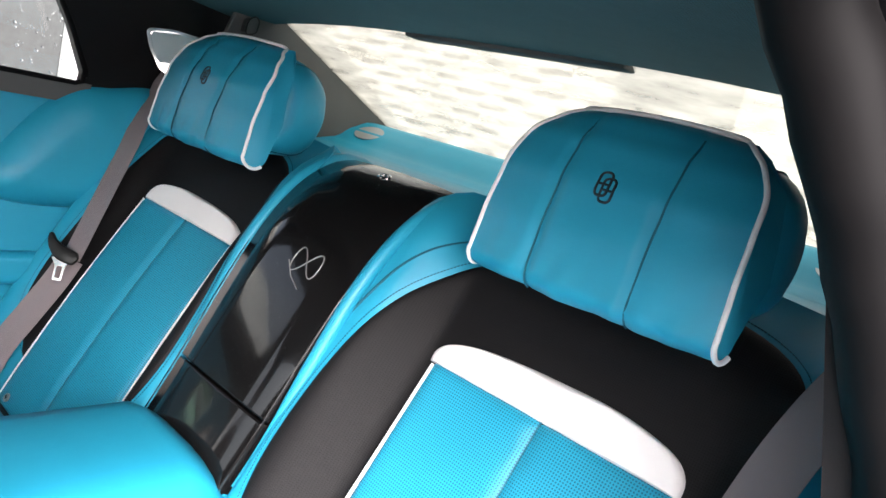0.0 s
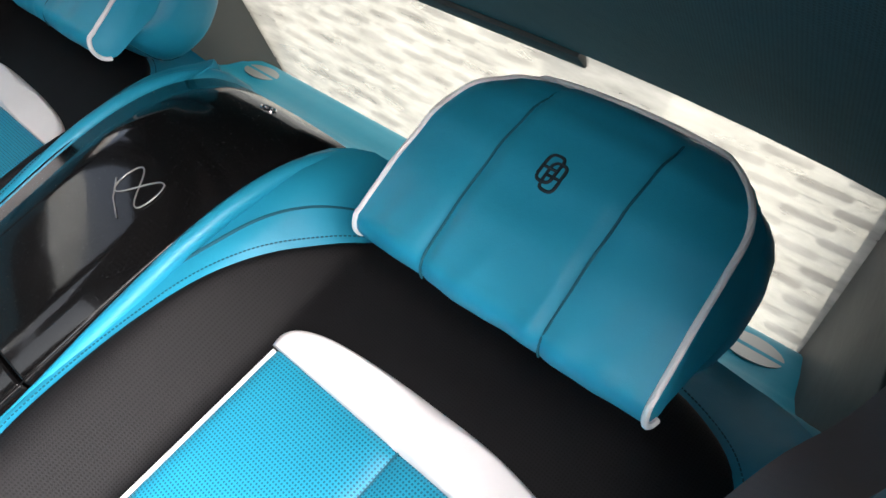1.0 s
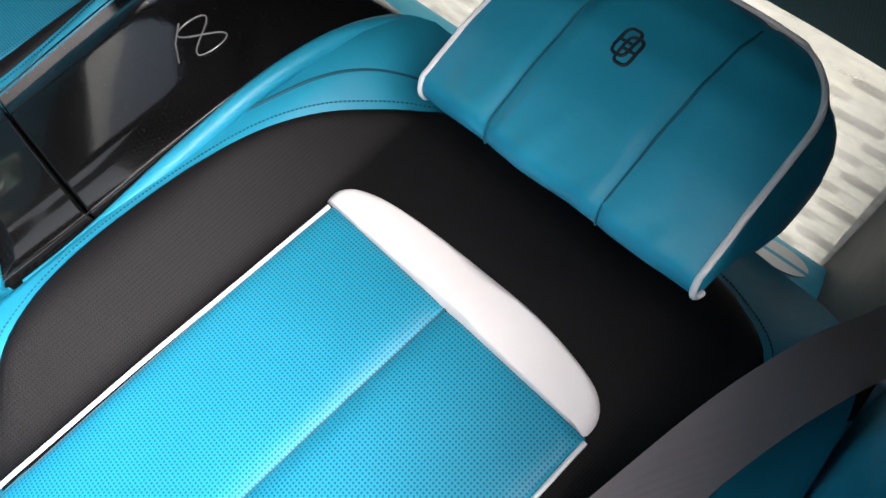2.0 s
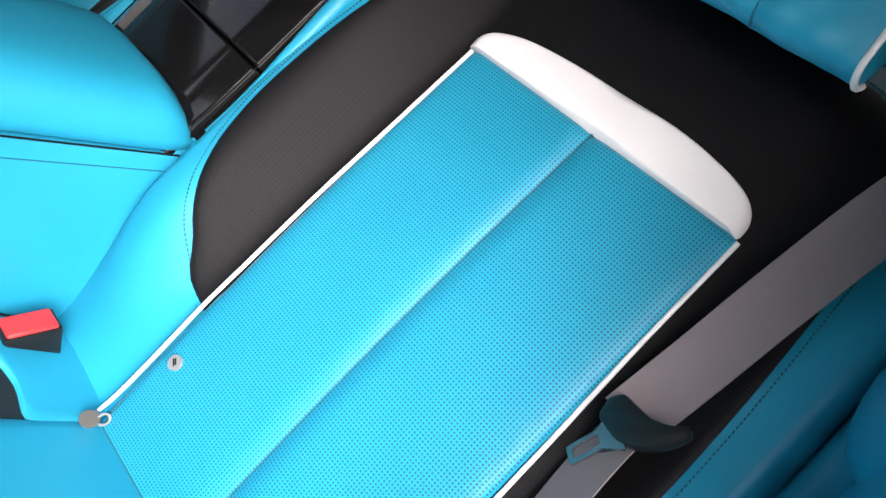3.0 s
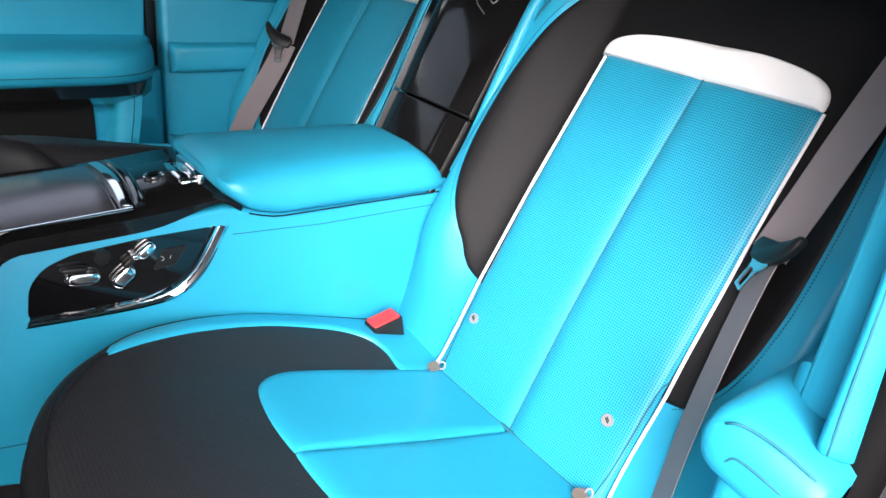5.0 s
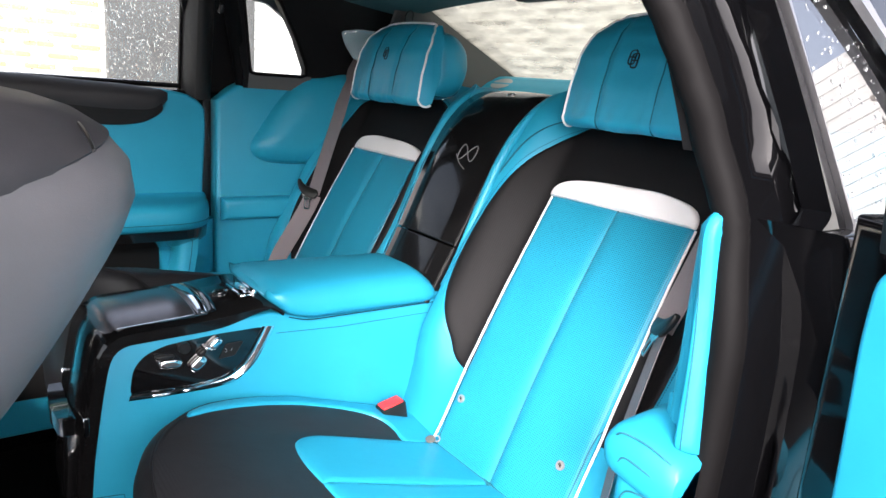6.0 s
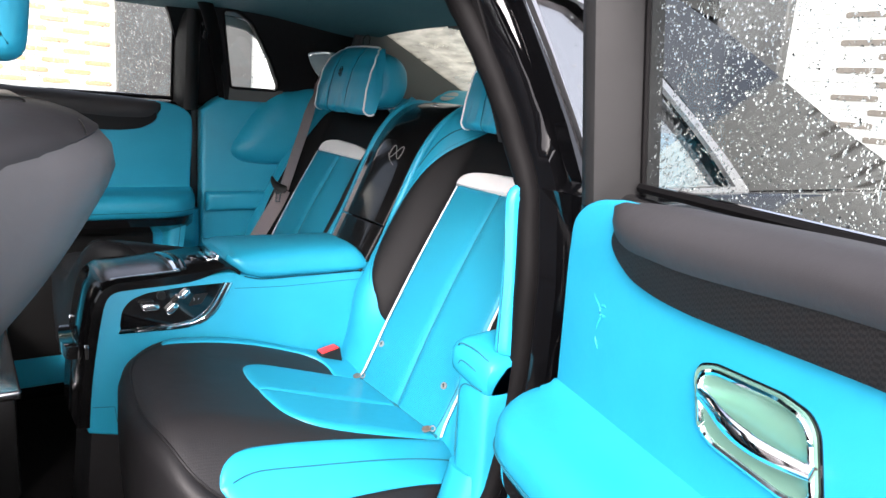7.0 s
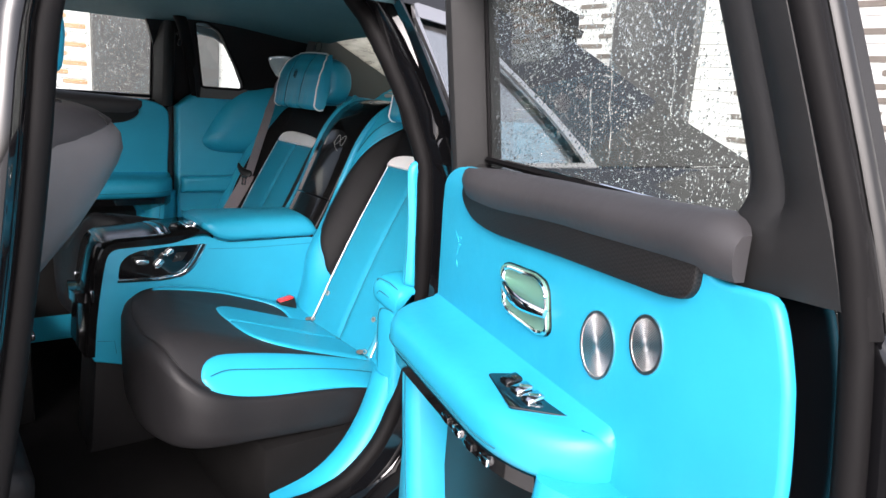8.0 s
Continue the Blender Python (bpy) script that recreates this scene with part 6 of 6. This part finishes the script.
# ---- near bolster between seat and door opening ----
def side_cushion(side):
    c = thing("side_bolster", (0.72, side * 0.66, 0.6), "teal leather side bolster between seat and door opening", "seat bolster", "side bolsters")
    put = lambda a, b, d: (a, side * d, b)
    # loaf across the front of the bolster, rounded at its inner end
    loaf = resample([(0.86, 0.918), (0.80, 0.917), (0.74, 0.915), (0.70, 0.912), (0.683, 0.907), (0.673, 0.893), (0.670, 0.876), (0.672, 0.860), (0.678, 0.850), (0.72, 0.846), (0.86, 0.846)], 60, True)
    mid = Vector((0.765, 0.886, 0))
    rows = []
    for d, k in ((0.640, 0.30), (0.6415, 0.55), (0.645, 0.74), (0.651, 0.88), (0.659, 0.965), (0.668, 1.0), (0.70, 1.0), (0.722, 0.97), (0.734, 0.90), (0.740, 0.78)):
        rows.append([put(mid.x + (p.x - mid.x) * (0.6 + 0.4 * k if p.x > mid.x else 0.86 + 0.14 * k), mid.y + (p.y - mid.y) * k - 0.20 * max(0.0, d - 0.668), d) for p in loaf])
    bm = bm_new()
    loft(bm, rows)
    pad = part("pad", bm, teal, c, "plump teal leather pad", smooth=60)
    for pts in (((0.700, 0.893, 0.6475), (0.679, 0.897, 0.655), (0.6745, 0.9045, 0.664), (0.6785, 0.9045, 0.675), (0.6805, 0.9025, 0.70), (0.684, 0.8935, 0.727)),
                ((0.675, 0.862, 0.662), (0.671, 0.872, 0.668), (0.6705, 0.880, 0.676), (0.6705, 0.878, 0.70), (0.674, 0.870, 0.727))):
        bm = bm_new()
        tube(bm, resample([put(*p) for p in pts], 30), 0.0013, 6)
        part("seam", bm, seam_mat, pad)
    # front panel below the loaf
    bm = bm_new()
    rows = []
    for z, front, inner in ((0.884, 0.700, 0.672), (0.866, 0.684, 0.666), (0.856, 0.677, 0.662), (0.845, 0.673, 0.660), (0.80, 0.673, 0.660), (0.74, 0.676, 0.662), (0.68, 0.676, 0.664), (0.62, 0.672, 0.664)):
        rows.append([put(a, z, d) for a, d in ((0.80, inner), (front + 0.02, inner), (front + 0.008, inner + 0.002), (front + 0.002, inner + 0.008), (front, inner + 0.018), (front, 0.722), (front + 0.003, 0.734), (front + 0.012, 0.740), (0.80, 0.740))])
    loft(bm, rows)
    low = part("front_panel", bm, teal, c, "teal leather panel under the pad", smooth=60)
    bm = bm_new()
    tube(bm, resample([put(0.6725, 0.72, 0.676), put(0.6705, 0.80, 0.676), put(0.6705, 0.828, 0.677), put(0.671, 0.842, 0.684), put(0.6715, 0.847, 0.70), put(0.672, 0.848, 0.73)], 30), 0.0011, 5)
    part("seam", bm, seam_mat, low)
    # band that runs down along the opening
    ring = []
    for p in resample([q for q in OPENING if q[1] < 1.15], 50):
        ring.append([put(p.x + a, p.y, d) for a, d in ((0.05, 0.650), (0.0, 0.650), (-0.010, 0.654), (-0.018, 0.664), (-0.022, 0.682), (-0.022, 0.706), (-0.014, 0.722), (0.004, 0.730), (0.05, 0.730))])
    low = [r for r in ring if r[0][2] < 0.70]
    bm = bm_new()
    loft(bm, low)
    part("edge_trim", bm, teal, c, "teal trim along the door opening", smooth=60)
    # upright pad along the seal
    rows = []
    for i, z in enumerate([0.900, 0.904, 0.912, 0.93, 0.97, 1.01, 1.05, 1.09, 1.12, 1.14, 1.152, 1.160, 1.165]):
        t = (z - 0.90) / 0.265
        front = 0.701 + 0.006 * math.sin(math.pi * t) + (0.0, 0.003, 0.009, 0.018)[max(0, i - 9)] + (0.006 if i == 0 else 0.002 if i == 1 else 0.0)
        a, b = 0.711 - 0.010 * t, 0.735 - 0.022 * t
        r = 0.006
        rows.append([put(x, z, d) for x, d in ((0.80, a + 0.004), (0.74, a + 0.001), (front + r, a), (front + 0.002, a + 0.002), (front, a + r), (front + 0.002, (a + b) / 2), (front + 0.006, b - r), (front + 0.009, b - 0.002), (front + 0.014, b), (0.80, b))])
    bm = bm_new()
    loft(bm, rows)
    up = part("upper_pad", bm, teal, c, "upright teal leather edge pad", smooth=60)
    bm = bm_new()
    tube(bm, resample([put(0.7045, 0.904, 0.7215), put(0.704, 0.93, 0.720), put(0.7082, 1.03, 0.7135), put(0.705, 1.12, 0.7075), put(0.7065, 1.142, 0.7065)], 30), 0.0011, 5)
    part("seam", bm, seam_mat, up)
    # roll behind, leaning back with the seat
    bm = bm_new()
    prism(bm, rounded([(0.842, 0.905), (0.858, 0.990), (0.905, 1.075), (0.985, 1.135), (1.05, 1.12), (0.96, 0.92)], 0.03, 5), put, 0.652, 0.705, 0.02, 5)
    part("rear_pad", bm, teal, c, "teal leather roll behind the pad", smooth=60)


side_cushion(-1)


# ---- front seat ----
def front_seat(side, label, slide=0.0):
    f = thing("car_seat", (0.0, side * 0.37, 0.33), label, "car seat", "front seats")
    yc = side * 0.385
    prof = [(x - 0.006, z) for x, z in ((0.020, 0.865), (0.068, 0.93), (0.130, 1.01), (0.184, 1.095), (0.214, 1.150), (0.217, 1.178), (0.206, 1.203), (0.170, 1.228), (0.115, 1.240), (0.06, 1.238), (0.02, 1.20), (-0.02, 1.0), (-0.06, 0.86), (-0.10, 0.60), (-0.02, 0.55), (0.02, 0.70))]
    ps = resample(prof, 60, True)
    bm = bm_new()
    rows = []
    for t in steps(-1, 1, 25):
        e = (1 - abs(t) ** 3) ** 0.36 if abs(t) < 1 else 0.0
        e = max(0.25, e)
        bow = 0.012 * (1 - t * t)
        rows.append([(-0.07 + (p.x + 0.07) * e - 0.012 + bow, yc + t * (0.245 - 0.06 * sstep(1.1, 0.8, p.y)), 1.02 + (p.y - 1.02) * (0.55 + 0.45 * e)) for p in ps])
    loft(bm, rows)
    fb = part("backrest", bm, grey_leather, f, "smooth grey leather seat back", smooth=70)
    bm = bm_new()
    tube(bm, [(0.150 + 0.012 * (1 - t * t), yc + t * 0.232, 1.2235 - 0.012 * t ** 4) for t in steps(-0.95, 0.95, 30)], 0.0013, 5)
    part("seam", bm, plastic, fb)
    # dark cap over the top edge
    over = [p for p in ps if p.y > 1.196 and p.x > 0.02]
    over.sort(key=lambda p: -p.x)
    rows = []
    for t in steps(-0.93, 0.93, 25):
        e = (1 - abs(t) ** 3) ** 0.36
        bow = 0.012 * (1 - t * t)
        at = [(-0.07 + (p.x + 0.07) * e - 0.012 + bow, 1.02 + (p.y - 1.02) * (0.55 + 0.45 * e)) for p in over]
        y = yc + t * 0.245
        rows.append([(x + 0.0015, y, z + 0.0022) for x, z in at] + [(x - 0.004, y, z - 0.006) for x, z in at[::-1]])
    bm = bm_new()
    loft(bm, rows)
    part("top_cap", bm, charcoal_leather, fb, "dark leather cap along the top edge", smooth=70)
    bm = bm_new()
    box(bm, (0.055, yc - 0.10, 1.225), (0.105, yc + 0.14, 1.2465), 0.008, 3)
    part("grab_recess", bm, plastic, fb, "dark recessed grab handle")
    bm = bm_new()
    prism(bm, rounded([(-0.33, 0.42), (0.0, 0.42), (0.02, 0.62), (-0.35, 0.64)], 0.05, 5), lambda a, b, d: (a, d, b), yc - 0.25, yc + 0.25, 0.03, 4)
    part("cushion", bm, black_leather, f)
    bm = bm_new()
    prism(bm, rounded([(0.03, 1.29), (0.105, 1.285), (0.115, 1.38), (0.085, 1.45), (0.01, 1.45)], 0.03, 5), lambda a, b, d: (a, d, b), yc - 0.13, yc + 0.13, 0.03, 4)
    hr = part("headrest", bm, teal, f, "teal leather headrest")
    for o in (-0.05, 0.05):
        bm = bm_new()
        tube(bm, [(0.06, yc + o, 1.20), (0.065, yc + o, 1.30)], 0.007, 8)
        part("post", bm, plastic, f)
    bm = bm_new()
    tube(bm, resample([(0.185, yc + 0.215, 1.10), (0.150, yc + 0.220, 1.03), (0.095, yc + 0.222, 0.93), (0.035, yc + 0.22, 0.85)], 20), 0.005, 8)
    part("edge_trim", bm, steel, f, "thin metal edge")
    f.location.x += slide


def seat_base_trim():
    """Bright strip at the foot of the seat across the car."""
    t = thing("seat_base_trim", (0.05, 0.4, 0.45), "bright metal strip at the foot of the front seat", "trim strip")
    bm = bm_new()
    box(bm, (-0.10, 0.15, 0.572), (0.12, 0.62, 0.594), 0.006, 3)
    part("strip", bm, satin_chrome, t)
    bm = bm_new()
    box(bm, (-0.10, 0.16, 0.33), (0.11, 0.61, 0.572), 0.01, 2)
    part("base", bm, plastic, t)


seat_base_trim()
front_seat(-1, "grey leather front seat with teal headrest, beside the open door")
front_seat(1, "grey leather front seat with teal headrest, slid forward across the car", -0.40)


# ---- small fittings ----
def vanity(side):
    """A mirror in a bright rim, tilted in from the pillar on a wedge."""
    v = thing("pillar_mirror", (1.0, side * 0.60, 1.35), "chrome-rimmed vanity mirror on the rear pillar", "mirror")
    o, r, b = Vector((0.958, 0.585, 1.383)), Vector((1.035, 0.525, 1.387)), Vector((0.985, 0.56, 1.314))
    ex = (r - o).normalized()
    n = ex.cross(b - o).normalized()
    if n.y > 0:
        n = -n
    ey = n.cross(ex)
    if ey.z < 0:
        ey = -ey
    def put(p, q, d):
        w = o + ex * p + ey * q + n * d
        return (w.x, side * w.y, w.z)
    w, h = (r - o).length, (b - o).dot(ey)
    shape = rounded([(-0.004, 0.004), (w * 0.45, 0.010), (w + 0.012, 0.003), (w * 0.92, h * 0.45), (w * 0.52, h * 1.02), (w * 0.30, h * 0.94), (w * 0.06, h * 0.42)], 0.012, 5)
    cx, cy = w * 0.46, h * 0.36
    ins = [((a - cx) * 0.86 + cx, (q - cy) * 0.86 + cy) for a, q in shape]
    bm = bm_new()
    loft(bm, [[put(a, q, 0.0) for a, q in shape], [put((a - cx) * 0.95 + cx, (q - cy) * 0.95 + cy, -0.02) for a, q in shape], [put((a - cx) * 0.8 + cx + 0.03, (q - cy) * 0.8 + cy, -0.07) for a, q in shape]])
    part("housing", bm, plastic, v, "black housing", smooth=60)
    bm = bm_new()
    ring_plate(bm, shape, ins, put, -0.003, 0.004)
    part("rim", bm, chrome, v, "chrome rim")
    bm = bm_new()
    prism(bm, ins, put, -0.002, 0.001)
    part("glass", bm, mirror, v, "mirror glass")


vanity(1)


def coat_hook(side):
    h = thing("coat_hook", (0.646, side * 0.60, 1.418), "small black coat hook on the pillar", "hook")
    bm = bm_new()
    tube(bm, [(0.646, side * (0.625 - o), 1.418 + z) for o, z in ((0.0, 0.02), (0.015, 0.012), (0.022, -0.004), (0.014, -0.018), (0.006, -0.016))], 0.006, 8)
    part("hook", bm, plastic, h)


coat_hook(1)


def hook_ring(side):
    h = thing("coat_hook", (1.14, side * 0.56, 1.44), "folded oval black coat hook on the pale pillar cover", "hook")
    ring = rounded([(-0.011, -0.018), (0.011, -0.012), (0.013, 0.010), (0.004, 0.021), (-0.011, 0.012)], 0.008, 4)
    bm = bm_new()
    tube(bm, [(1.140 + a, side * (0.553 - 0.18 * b), 1.440 + b) for a, b in ring], 0.0016, 6, True)
    part("loop", bm, plastic, h)
    bm = bm_new()
    prism(bm, [(a * 0.9, b * 0.9) for a, b in ring], lambda a, b, d: (1.140 + a, side * (d - 0.18 * b), 1.440 + b), 0.5545, 0.575)
    part("base", bm, grey_trim, h)


hook_ring(1)


def front_console():
    c = thing("front_console", (-0.2, 0, 0.33), "dark front centre console with a bright metal end strip", "console")
    bm = bm_new()
    box(bm, (-0.9, -0.11, 0.33), (-0.12, 0.11, 0.80), 0.03, 3)
    part("body", bm, trim_black, c)
    bm = bm_new()
    box(bm, (-0.13, -0.09, 0.66), (-0.112, 0.09, 0.69), 0.005, 2)
    part("metal_strip", bm, steel, c, "bright metal strip")


front_console()

# ---- yard walls, with their many pieces ----
rear_wall = make_wall("wall_rear", "white tiled yard wall with long dark inlays", rear_put, (-6.0, 7.0), 2.2, 0.0625)
side_wall = make_wall("wall_side", "white tiled yard wall with long tan inlays", side_put, (-6.0, 2.15), 2.0, 0.0555)
make_slots(rear_wall, rear_put, slot_dark, [0.02 - 0.36 * k for k in range(5)] + [1.2 + 0.36 * k for k in range(9)], [1.04 + 0.0625 * k for k in range(17)], 0.215, 0.028, -0.18)
make_slots(side_wall, side_put, slot_tan, [0.69 - 0.2145 * k for k in range(7)], [1.19 + 0.0555 * k for k in range(13)], 0.14, 0.026, -0.107)
columns()
